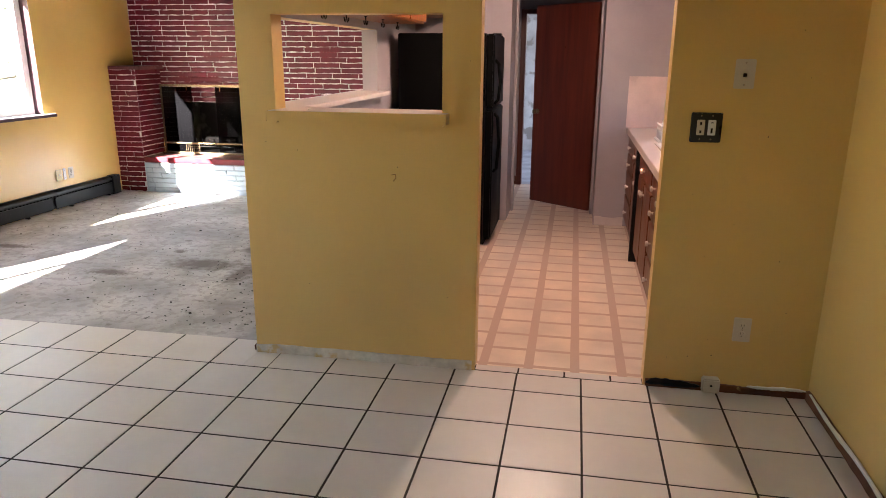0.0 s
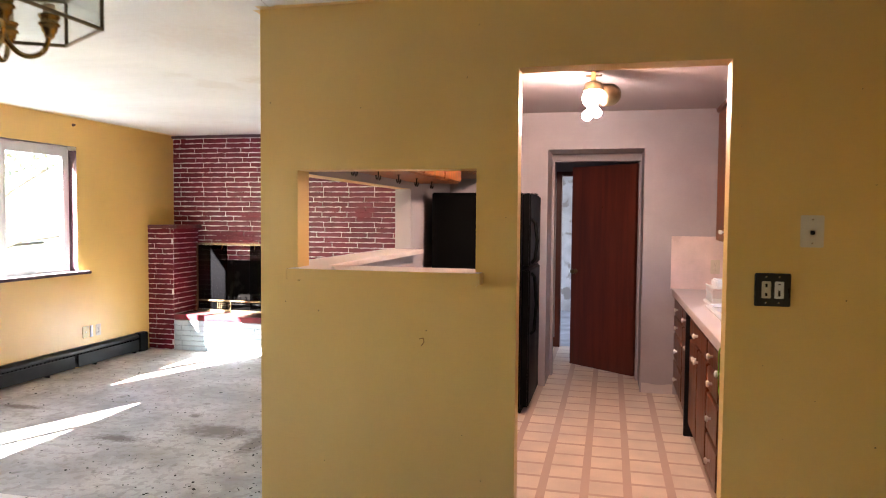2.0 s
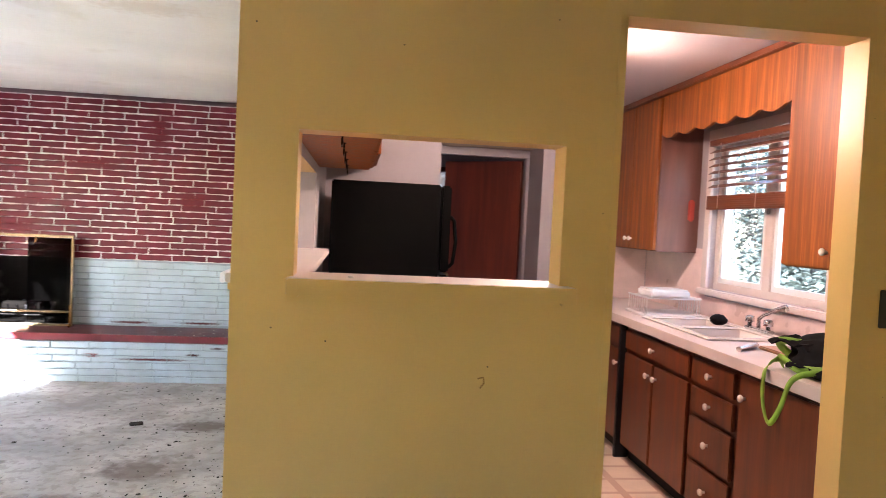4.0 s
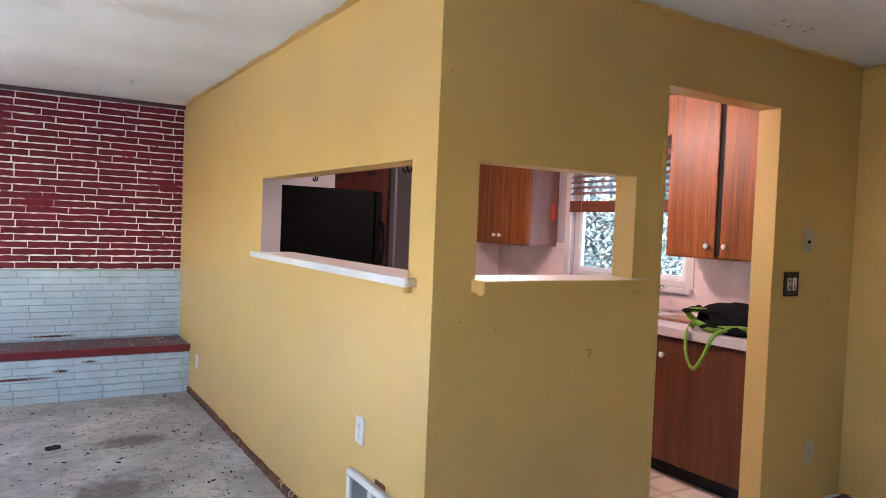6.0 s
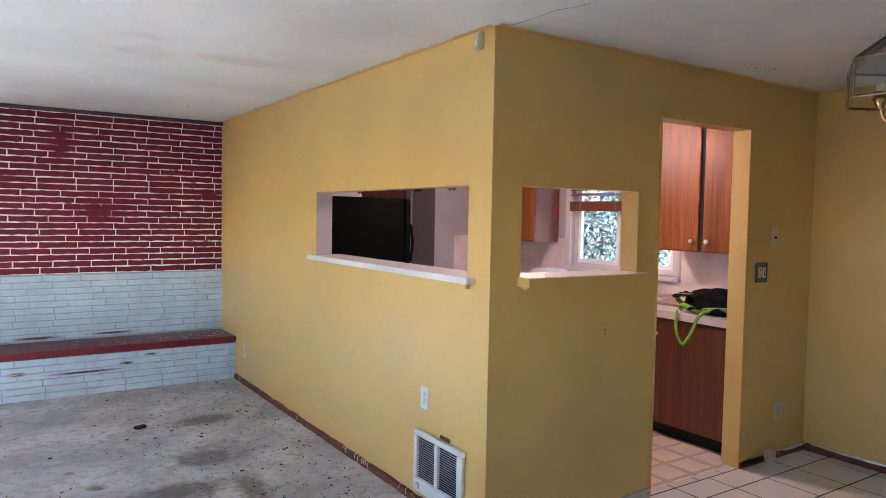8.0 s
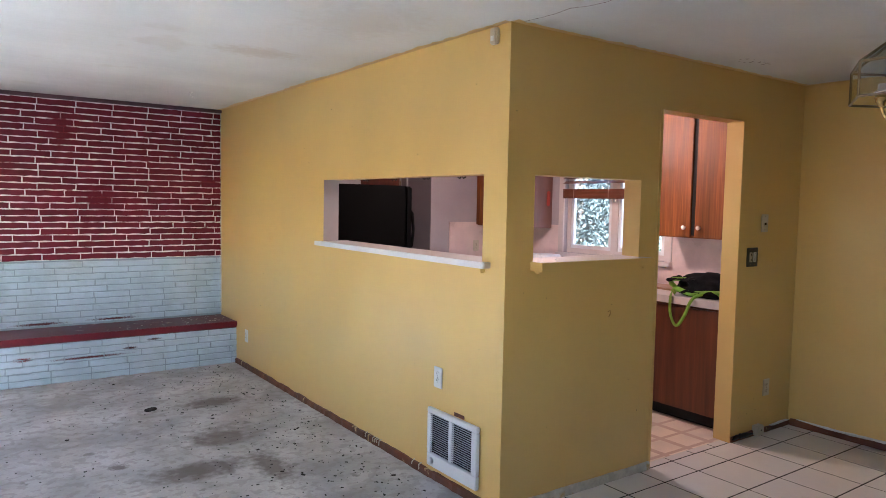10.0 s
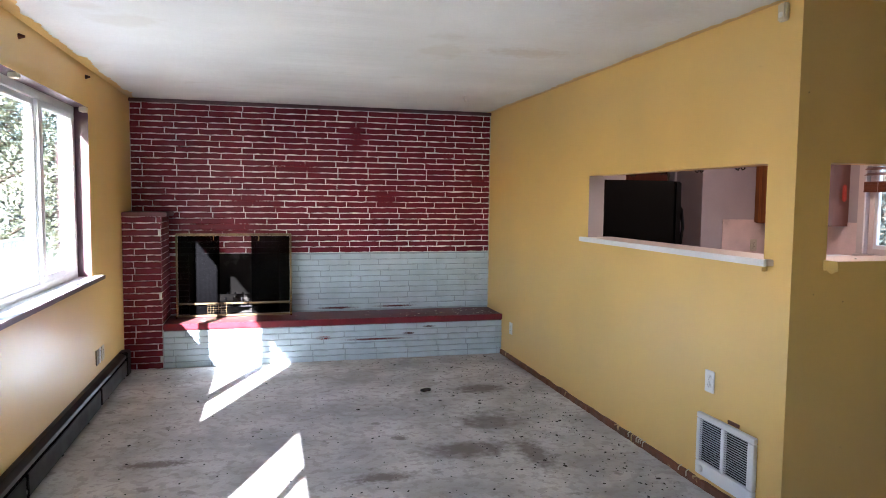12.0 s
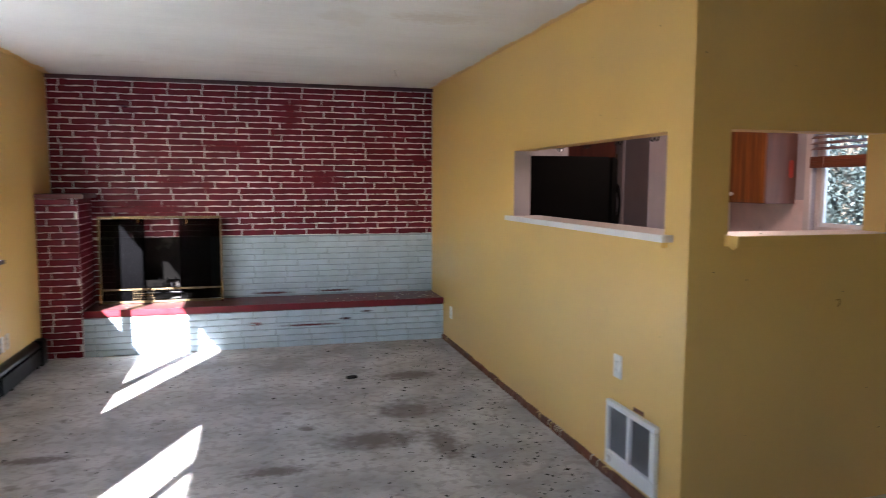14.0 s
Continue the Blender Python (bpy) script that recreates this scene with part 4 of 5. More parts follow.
# ---- glass lantern ----
def lantern():
    cx, cy, R, z0, z1, z2, r2 = -1.34, 2.18, 0.225, 1.917, 2.022, 2.145, 0.05
    top = thing("glass_lantern", (cx, cy, H), "brass framed glass chandelier hanging from the ceiling", "chandelier")
    ang = [radians(-30 + 60 * k) for k in range(6)]
    pt = lambda k, r, z: Vector((cx + r * math.cos(ang[k % 6]), cy + r * math.sin(ang[k % 6]), z))
    for k in range(6):
        for name, a, b in (("lower_bar", pt(k, R, z0), pt(k + 1, R, z0)), ("upper_bar", pt(k, R, z1), pt(k + 1, R, z1)), ("post", pt(k, R, z0), pt(k, R, z1)), ("roof_bar", pt(k, R, z1), pt(k, r2, z2)), ("cap_bar", pt(k, r2, z2), pt(k + 1, r2, z2))):
            part(name, tube(bmesh.new(), a, b, 0.0042, sides=8), BRASS_DARK, top)
        for name, q in (("side_pane", (pt(k, R, z0), pt(k + 1, R, z0), pt(k + 1, R, z1), pt(k, R, z1))), ("roof_pane", (pt(k, R, z1), pt(k + 1, R, z1), pt(k + 1, r2, z2), pt(k, r2, z2)))):
            bm = bmesh.new()
            mid = sum(q, Vector()) / 4
            outer = [bm.verts.new(v) for v in q]
            inner = [bm.verts.new(mid + (v - mid) * 0.86 + (mid - Vector((cx, cy, mid.z))).normalized() * 0.003) for v in q]
            for i in range(4):
                bm.faces.new((outer[i], outer[(i + 1) % 4], inner[(i + 1) % 4], inner[i]))
            bm.faces.new(inner)
            part(name, bm, LANTERN_GLASS if name == "side_pane" else ROOF_GLASS, top).visible_shadow = False
    stem = bmesh.new()
    tube(stem, (cx, cy, z0 - 0.02), (cx, cy, H - 0.03), 0.006)
    part("stem", stem, BRASS, top)
    part("canopy", turned(bmesh.new(), [(0.06, -0.001), (0.055, -0.015), (0.02, -0.03)], (cx, cy, H), "Z"), BRASS, top)
    part("hub", turned(bmesh.new(), [(0.002, -0.078), (0.009, -0.072), (0.012, -0.064), (0.009, -0.056), (0.006, -0.05), (0.012, -0.046), (0.02, -0.036), (0.023, -0.03), (0.031, -0.028), (0.033, -0.024), (0.033, 0.016), (0.030, 0.02), (0.012, 0.026)], (cx, cy, z0), "Z", 32), BRASS, top)
    for k in range(5):
        a = radians(43.6 + 72 * k)
        d = Vector((math.cos(a), math.sin(a), 0))
        base = Vector((cx, cy, z0))
        arm = part("arm", swept(bmesh.new(), curve([base + d * r + Vector((0, 0, h)) for r, h in ((0.028, -0.012), (0.04, -0.04), (0.062, -0.062), (0.086, -0.064), (0.108, -0.048), (0.118, -0.012))], 6), 0.0055, 12), BRASS, top)
        at = base + d * 0.118
        part("cup", turned(bmesh.new(), [(0.006, -0.022), (0.010, -0.019), (0.011, -0.012), (0.016, -0.006), (0.017, 0.004), (0.0215, 0.006), (0.0215, 0.010), (0.0175, 0.013), (0.019, 0.022), (0.022, 0.025), (0.022, 0.028), (0.010, 0.029)], at, "Z", 28), BRASS, arm)
        part("candle_sleeve", turned(bmesh.new(), [(0.0125, 0.027), (0.0125, 0.05), (0.011, 0.052)], at, "Z", 24), IVORY, arm)
        if k > 1:
            part("bulb", turned(bmesh.new(), [(0.009, 0.05), (0.012, 0.058), (0.0165, 0.068), (0.0185, 0.079), (0.018, 0.09), (0.015, 0.104), (0.011, 0.117), (0.006, 0.129), (0.0015, 0.139)], at, "Z", 24), BULB_OFF, arm, "unlit clear candle bulb")


lantern()
hook = thing("ceiling_hook", (-2.17, 7.22, H), "small white ceiling hook", "hook")
part("plate", turned(bmesh.new(), [(0.016, -0.001), (0.014, -0.008)], (-2.17, 7.22, H), "Z", 12), WHITE, hook)
part("bend", swept(bmesh.new(), [(-2.17, 7.22, H - 0.008), (-2.17, 7.22, H - 0.035), (-2.16, 7.22, H - 0.045), (-2.15, 7.22, H - 0.035)], 0.004, 6), WHITE, hook)

crack = bmesh.new()
swept(crack, [(-1.53, 3.0, H), (-1.505, 3.15, H), (-1.50, 3.26, H), (-1.49, 3.36, H), (-1.505, 3.45, H), (-1.54, 3.52, H), (-1.528, 3.62, H), (-1.535, 3.74, H), (-1.55, 3.84, H)], 0.0011, 5)
link("ceiling_crack", crack, BARE_WOOD, "thin dark crack across the ceiling plaster", "crack", "structure")


# ---- kitchen ----
def knob(parent, at, axis="-X", material=None):
    k = turned(bmesh.new(), [(0.008, 0.0), (0.007, 0.012), (0.016, 0.018), (0.018, 0.025), (0.013, 0.032)], at, axis, 14)
    return part("knob", k, material or PORCELAIN, parent, "white ceramic knob")


FX = 0.52
CT = 0.915


def base_unit(name, y0, y1, fronts, label, category="cabinet"):
    """A floor cabinet with its back to the east wall; fronts: (kind, y0, y1, z0, z1, knob y, knob z)."""
    top = thing(name, (0.83, (y0 + y1) / 2, 0.0), label, category, "kitchen floor cabinets")
    part("body", block(FX, XE - 0.002, y0 + 0.001, y1 - 0.001, 0.09, CT - 0.045, bevel=0.002), BASE_WOOD, top)
    part("toe_kick", block(FX + 0.05, XE - 0.01, y0 + 0.001, y1 - 0.001, 0.0, 0.09), DARK, top)
    for kind, a, b, z0, z1, ky, kz in fronts:
        d = part(kind, block(FX - 0.02, FX - 0.001, a, b, z0, z1, bevel=0.004), BASE_WOOD, top)
        knob(d, (FX - 0.02, ky, kz))
    return top


DR = [(0.715, 0.835), (0.565, 0.69), (0.335, 0.54), (0.105, 0.31)]
base_unit("floor_cabinet", 3.975, 4.665, [("door", 3.985, 4.64, 0.10, 0.845, 4.59, 0.745)], "brown wooden floor cabinet with one wide door")
base_unit("drawer_cabinet", 4.665, 5.10, [("drawer", 4.685, 5.08, a, b, 4.885, (a + b) / 2) for a, b in DR], "brown wooden cabinet with four drawers")
base_unit("sink_cabinet", 5.10, 5.98, [("door", 5.12, 5.53, 0.10, 0.69, 5.49, 0.62), ("door", 5.55, 5.96, 0.10, 0.69, 5.59, 0.62), ("drawer", 5.12, 5.96, 0.715, 0.835, 5.54, 0.775)], "brown wooden sink cabinet with two doors")
base_unit("floor_cabinet", 6.02, 6.48, [("door", 6.04, 6.46, 0.10, 0.69, 6.08, 0.60), ("drawer", 6.04, 6.46, 0.715, 0.835, 6.25, 0.775)], "brown wooden floor cabinet beside the sink")
base_unit("drawer_cabinet", 6.48, KY - 0.002, [("drawer", 6.5, 7.16, a, b, 6.83, (a + b) / 2) for a, b in DR], "brown wooden cabinet with four drawers in the corner")
link("filler_panel", block(FX - 0.045, FX + 0.05, 5.985, 6.015, 0.0, CT - 0.05, bevel=0.004), BLACK_METAL, "dark upright panel between the cabinets", "panel")

worktop = thing("worktop", (0.8, 5.5, CT - 0.045), "pinkish white laminate kitchen worktop with a sink", "worktop")
SY0, SY1, SXa, SXb = 5.14, 5.92, 0.62, 1.02
wt = bmesh.new()
for c in ((FX - 0.035, XE - 0.002, 3.972, SY0), (FX - 0.035, XE - 0.002, SY1, KY - 0.002), (FX - 0.035, SXa, SY0, SY1), (SXb, XE - 0.002, SY0, SY1)):
    cuboid(wt, *c, CT - 0.043, CT)
part("top", wt, LAMINATE, worktop)
part("front_edge", block(FX - 0.041, FX - 0.0355, 3.972, KY - 0.002, CT - 0.052, CT + 0.001, bevel=0.002), LAMINATE, worktop)

splash = bmesh.new()
cuboid(splash, 0.465, XE - 0.012, KY - 0.008, KY - 0.001, CT, 1.365)
link("backsplash", splash, SPLASH, "marbled pink laminate backsplash in the corner", "backsplash", "structure")
sp = bmesh.new()
cuboid(sp, XE - 0.008, XE - 0.001, 3.972, 4.95, CT, 1.345)
cuboid(sp, XE - 0.008, XE - 0.001, 4.95, 6.2, CT, 1.045)
cuboid(sp, XE - 0.008, XE - 0.001, 6.2, KY - 0.009, CT, 1.365)
link("backsplash_1", sp, SPLASH, "marbled pink laminate backsplash behind the worktop", "backsplash", "structure")


def sink():
    top = thing("kitchen_sink", ((SXa + SXb) / 2, (SY0 + SY1) / 2, CT), "white enamel double kitchen sink", "sink")
    rim = bmesh.new()
    t = 0.03
    for c in ((SXa - t, SXb + t, SY0 - t, SY0 + 0.012), (SXa - t, SXb + t, SY1 - 0.012, SY1 + t), (SXa - t, SXa + 0.012, SY0 + 0.012, SY1 - 0.012), (SXb - 0.012, SXb + t, SY0 + 0.012, SY1 - 0.012), (SXa + 0.012, SXb - 0.012, 5.51, 5.55)):
        cuboid(rim, *c, CT + 0.0005, CT + 0.014)
    r = part("rim", rim, PORCELAIN, top)
    r.modifiers.new("round", 'BEVEL').width = 0.005
    for a, b in ((SY0 + 0.012, 5.51), (5.55, SY1 - 0.012)):
        bm = bmesh.new()
        x0, x1, zt, zb = SXa + 0.012, SXb - 0.012, CT + 0.002, CT - 0.17
        up = [bm.verts.new(p) for p in ((x0, a, zt), (x1, a, zt), (x1, b, zt), (x0, b, zt))]
        lo = [bm.verts.new(p) for p in ((x0 + 0.03, a + 0.03, zb), (x1 - 0.03, a + 0.03, zb), (x1 - 0.03, b - 0.03, zb), (x0 + 0.03, b - 0.03, zb))]
        for i in range(4):
            bm.faces.new((up[i], up[(i + 1) % 4], lo[(i + 1) % 4], lo[i]))
        bm.faces.new(lo)
        part("basin", bm, PORCELAIN, top)
    fa = thing("faucet", (1.05, 5.4, CT + 0.014), "chrome kitchen faucet with a long spout", "faucet")
    part("base", block(1.03, 1.075, 5.28, 5.52, CT + 0.0145, CT + 0.035, bevel=0.006), CHROME, fa)
    part("spout", swept(bmesh.new(), [(1.05, 5.4, CT + 0.03), (1.05, 5.4, CT + 0.085), (1.03, 5.33, CT + 0.115), (0.99, 5.16, CT + 0.165), (0.955, 5.02, CT + 0.20), (0.95, 5.0, CT + 0.185)], 0.011, 10), CHROME, fa)
    for y in (5.31, 5.49):
        part("tap", turned(bmesh.new(), [(0.012, 0.0), (0.012, 0.02), (0.026, 0.025), (0.024, 0.055), (0.012, 0.06)], (1.05, y, CT + 0.034), "Z", 12), CHROME, fa)


sink()


def dish_rack():
    top = thing("dish_rack", (0.8, 6.1, CT), "white plastic dish drainer beside the sink", "dish rack")
    x0, x1, y0, y1, z0 = 0.62, 1.02, 5.97, 6.3, CT + 0.001
    part("tray", block(x0, x1, y0, y1, z0, z0 + 0.02, bevel=0.006), WHITE, top)
    for i in range(9):
        y = y0 + 0.02 + i * 0.036
        part("wire", swept(bmesh.new(), [(x0 + 0.02, y, z0 + 0.02), (x0 + 0.02, y, z0 + 0.12), (x1 - 0.02, y, z0 + 0.12), (x1 - 0.02, y, z0 + 0.02)], 0.004, 6), WHITE, top)
    for x in (x0 + 0.02, x1 - 0.02):
        part("rail", tube(bmesh.new(), (x, y0 + 0.01, z0 + 0.124), (x, y1 - 0.01, z0 + 0.124), 0.006, sides=8), WHITE, top)
    lid = thing("plastic_tub", (0.78, 6.08, CT), "white plastic tub lying in the dish drainer", "tub")
    b = block(0.66, 0.93, 5.98, 6.2, CT + 0.126, CT + 0.18, bevel=0.012)
    part("shell", b, WHITE, lid)


dish_rack()
pad = bmesh.new()
bmesh.ops.create_icosphere(pad, subdivisions=3, radius=0.045, matrix=Matrix.LocRotScale((0.93, 5.62, CT + 0.045), None, (1.1, 1.2, 0.75)))
for v in pad.verts:
    v.co += Vector((1, 1, 0.5)) * 0.008 * noise.noise(v.co * 30)
for f in pad.faces:
    f.smooth = True
link("scrub_pad", pad, BAG_BLACK, "black scrubbing pad on the sink rim", "scrub pad")


def upper_unit(y0, y1, seams, label, knobs, side=None, slit=0.019):
    top = thing("wall_cabinet", (0.98, (y0 + y1) / 2, 1.345), label, "cabinet", "kitchen wall cabinets")
    X = 0.82
    part("body", block(X + 0.021, XE - 0.002, y0, y1, 1.33, 2.40, bevel=0.002), side or CAB_WOOD, top)
    gap_strip = bmesh.new()
    edges = [y0, *seams, y1]
    for a, b in zip(edges, edges[1:]):
        d = part("door", block(X, X + 0.02, a + (slit if a != y0 else 0.002), b - (slit if b != y1 else 0.002), 1.337, 2.395, bevel=0.004), CAB_WOOD, top)
        ky = [k for k in knobs if a < k < b]
        for k in ky:
            knob(d, (X, k, 1.41))
    # A near-black strip in each door gap carries its shade as colour.
    for s in seams:
        cuboid(gap_strip, X + 0.012, X + 0.0205, s - slit + 0.001, s + slit - 0.001, 1.35, 2.398)
    part("dark_gap", gap_strip, DARK, top)
    return top


upper_unit(3.975, 4.89, [4.495], "orange fir wall cabinet with two doors over the worktop", [4.56, 4.43])
upper_unit(6.35, KY - 0.003, [6.78], "orange fir wall cabinet with a faded side", [6.74, 6.82], SIDE_WOOD, 0.003)
link("cabinet_crown", block(0.80, XE - 0.002, 3.975, KY - 0.003, 2.402, 2.436, bevel=0.004), BASE_WOOD, "dark wood strip above the wall cabinets", "trim", "structure")

val = bmesh.new()
n = 48
rows = []
for i in range(n + 1):
    y = 4.895 + (6.345 - 4.895) * i / n
    z = 2.135 - 0.03 * abs(math.sin((y - 4.94) * 3.1416 / 0.235)) if 0 < i < n else 2.14
    rows.append([val.verts.new((x, y, zz)) for x, zz in ((0.835, z), (0.835, 2.40), (0.853, 2.40), (0.853, z))])
for a, b in zip(rows, rows[1:]):
    for k in range(4):
        val.faces.new((a[k], a[(k + 1) % 4], b[(k + 1) % 4], b[k]))
val.faces.new(rows[0])
val.faces.new(reversed(rows[-1]))
link("scalloped_valance", val, CAB_WOOD, "orange wooden valance with a scalloped lower edge above the window", "valance")


def kitchen_window():
    top = thing("window_2", (1.2, 5.57, 1.10), "white framed kitchen window with two sashes", "window")
    top["kind"] = "structure"
    y0, y1, z0, z1 = 4.97, 6.17, 1.10, 2.10
    fr = bmesh.new()
    for c in ((y0, y1, z0, z0 + 0.045), (y0, y1, z1 - 0.045, z1), (y0, y0 + 0.045, z0 + 0.045, z1 - 0.045), (y1 - 0.045, y1, z0 + 0.045, z1 - 0.045), (5.53, 5.61, z0 + 0.045, z1 - 0.045)):
        cuboid(fr, 1.18, 1.24, *c, bevel=0.004)
    part("window_frame", fr, LAMINATE, top)
    for a, b in ((5.015, 5.53), (5.61, 6.125)):
        s = bmesh.new()
        for c in ((a, b, 1.145, 1.18), (a, b, 2.02, 2.055), (a, a + 0.035, 1.18, 2.02), (b - 0.035, b, 1.18, 2.02)):
            cuboid(s, 1.19, 1.225, *c, bevel=0.003)
        s = part("sash", s, VINYL, top)
        part("pane", block(1.205, 1.209, a + 0.03, b - 0.03, 1.175, 2.025), GLASS, s).visible_shadow = False
    cas = bmesh.new()
    for c in ((y0 - 0.07, y1 + 0.07, z1, z1 + 0.07), (y0 - 0.07, y0, z0, z1), (y1, y1 + 0.07, z0, z1)):
        cuboid(cas, XE - 0.018, XE - 0.001, *c, bevel=0.003)
    part("casing", cas, LAMINATE, top)
    part("window_sill", block(XE - 0.05, 1.19, y0 - 0.075, y1 + 0.075, z0 - 0.04, z0 - 0.002, bevel=0.006), LAMINATE, top)
    part("latch", block(1.165, 1.18, 5.555, 5.585, 1.60, 1.68, bevel=0.004), CHROME, top)


kitchen_window()


def wood_blind():
    top = thing("wooden_blind", (1.10, 5.57, 2.05), "brown wooden blind half drawn up over the kitchen window", "blind")
    part("head_rail", block(1.085, 1.125, 5.0, 6.15, 2.05, 2.09, bevel=0.004), BLIND_WOOD, top)
    for i in range(6):
        z = 2.015 - i * 0.046
        bm = bmesh.new()
        bmesh.ops.create_cube(bm, size=1.0, matrix=Matrix.LocRotScale((1.105, 5.575, z), Euler((0, radians(-30), 0)), (0.045, 1.14, 0.003)))
        part("slat", bm, BLIND_WOOD, top)
    for i in range(7):
        part("stacked_slat", block(1.083, 1.127, 5.005, 6.145, 1.63 + i * 0.013, 1.6425 + i * 0.013, bevel=0.002), BLIND_WOOD, top)
    for y in (5.15, 5.57, 6.0):
        part("cord", tube(bmesh.new(), (1.082, y, 1.635), (1.082, y, 2.06), 0.0015, sides=6), LAMINATE, top)


wood_blind()


# ---- fridge ----
def fridge():
    x0, x1, y0, y1, zt = -1.40, -0.70, 6.20, 6.95, 1.70
    top = thing("refrigerator", ((x0 + x1) / 2, (y0 + y1) / 2, 0.0), "black top-freezer refrigerator standing in the kitchen", "refrigerator")
    part("cabinet", block(x0, x1, y0, y1, 0.04, zt, bevel=0.008), BLACK_GLOSS, top)
    part("kick_grille", block(x1 - 0.06, x1 + 0.01, y0 + 0.03, y1 - 0.03, 0.005, 0.04, bevel=0.003), DARK, top)
    for z0, z1, h0, h1 in ((0.06, 1.12, 0.62, 1.09), (1.135, zt - 0.004, 1.165, 1.5)):
        d = part("door", block(x1 + 0.006, x1 + 0.07, y0 + 0.002, y1 - 0.002, z0, z1, bevel=0.012), BLACK_GLOSS, top)
        yh = y0 + 0.05
        part("handle", swept(bmesh.new(), [(x1 + 0.072, yh, h0), (x1 + 0.1, yh, h0 + 0.03), (x1 + 0.115, yh, (h0 + h1) / 2), (x1 + 0.1, yh, h1 - 0.03), (x1 + 0.072, yh, h1)], 0.013, 8), BLACK_GLOSS, d)
    part("hinge_cap", block(x1 - 0.03, x1 + 0.05, y1 - 0.09, y1 - 0.02, zt, zt + 0.018, bevel=0.005), BLACK_METAL, top)
    for x in (x0 + 0.06, x1 - 0.1):
        for y in (y0 + 0.06, y1 - 0.06):
            part("foot", tube(bmesh.new(), (x, y, 0.0), (x, y, 0.042), 0.02), DARK, top)


fridge()


# ---- cabinet over the long hatch, with hooks ----
hc = thing("hanging_cabinet", (-1.32, 5.1, 1.76), "brown wall cabinet over the serving hatch", "cabinet", "kitchen wall cabinets")
part("body", block(SX1 + 0.001, -1.17, 3.975, 6.12, 1.765, 2.40, bevel=0.003), CAB_WOOD, hc)
for a, b in ((3.985, 4.5), (4.52, 5.03), (5.05, 5.57), (5.59, 6.11)):
    d = part("door", block(-1.169, -1.15, a, b, 1.775, 2.39, bevel=0.004), CAB_WOOD, hc)
oc = thing("fridge_cabinet", (-1.2, 6.6, 1.86), "orange wood cabinet above the refrigerator", "cabinet", "kitchen wall cabinets")
part("body", block(SX1 + 0.001, -1.12, 6.13, KY - 0.002, 1.86, 2.40, bevel=0.003), CAB_WOOD, oc)
for a, b in ((6.14, 6.64), (6.66, 7.16)):
    part("door", block(-1.119, -1.10, a, b, 1.87, 2.39, bevel=0.004), CAB_WOOD, oc)


def cup_hook(x, y, z):
    ob = thing("cup_hook", (x, y, z), "small dark double hook under the cabinet", "hook", "hooks under the cabinet")
    part("plate", turned(bmesh.new(), [(0.01, -0.001), (0.009, -0.005)], (x, y, z), "Z", 10), BLACK_METAL, ob)
    for s in (-1, 1):
        part("prong", swept(bmesh.new(), [(x, y, z - 0.004), (x, y, z - 0.03), (x, y + s * 0.018, z - 0.052), (x, y + s * 0.036, z - 0.046), (x, y + s * 0.04, z - 0.028)], 0.004, 6), BLACK_METAL, ob)


for y in (4.25, 4.62, 5.0, 5.4, 5.8):
    cup_hook(-1.3, y, 1.765)


# ---- hall door ----
def hall_door():
    w, hgt = 0.765, 2.03
    top = thing("hall_door", (0, 0, 0), "dark red-brown flush door standing half open", "door")
    part("leaf", block(-w, 0.0, -0.02, 0.018, 0.012, hgt, bevel=0.003), DOOR_WOOD, top)
    for y, ax in ((-0.02, "-Y"),):
        part("door_knob", turned(bmesh.new(), [(0.026, 0.0), (0.024, 0.006), (0.01, 0.01), (0.01, 0.03), (0.026, 0.04), (0.028, 0.052), (0.02, 0.062)], (-w + 0.06, y, 0.97), ax, 16), BRASS_DARK, top)
    part("peg", turned(bmesh.new(), [(0.006, 0), (0.004, 0.008)], (-w / 2, -0.02, 1.62), "-Y", 10), BRASS, top)
    for z in (0.25, 1.75):
        part("hinge", tube(bmesh.new(), (0.006, 0.016, z - 0.045), (0.006, 0.016, z + 0.045), 0.007, sides=10), BRASS_DARK, top)
    top.location = (0.195, 7.745, 0.0)
    top.rotation_euler = (0, 0, radians(-36.5))


hall_door()
fr = bmesh.new()
for c in ((-0.594, -0.565, 0.0, 2.045), (0.203, 0.229, 0.0, 2.045), (-0.594, 0.229, 2.045, 2.115)):
    cuboid(fr, c[0] + 0.001, c[1] - 0.001, 7.62, 7.72, c[2], c[3] - 0.001, bevel=0.003)
link("door_frame", fr, KITCHEN, "pale painted frame of the hall door", "door frame", "structure")
fr2 = bmesh.new()
for c in ((-0.66, -0.60, 0.0, 2.05), (0.11, 0.17, 0.0, 2.05)):
    cuboid(fr2, *c[:2], 9.13, 9.29, *c[2:], bevel=0.003)
cuboid(fr2, -0.60, 0.11, 9.13, 9.29, 2.0, 2.05, bevel=0.003)
link("door_frame_1", fr2, DOOR_WOOD, "dark brown door frame in the hall", "door frame", "structure")


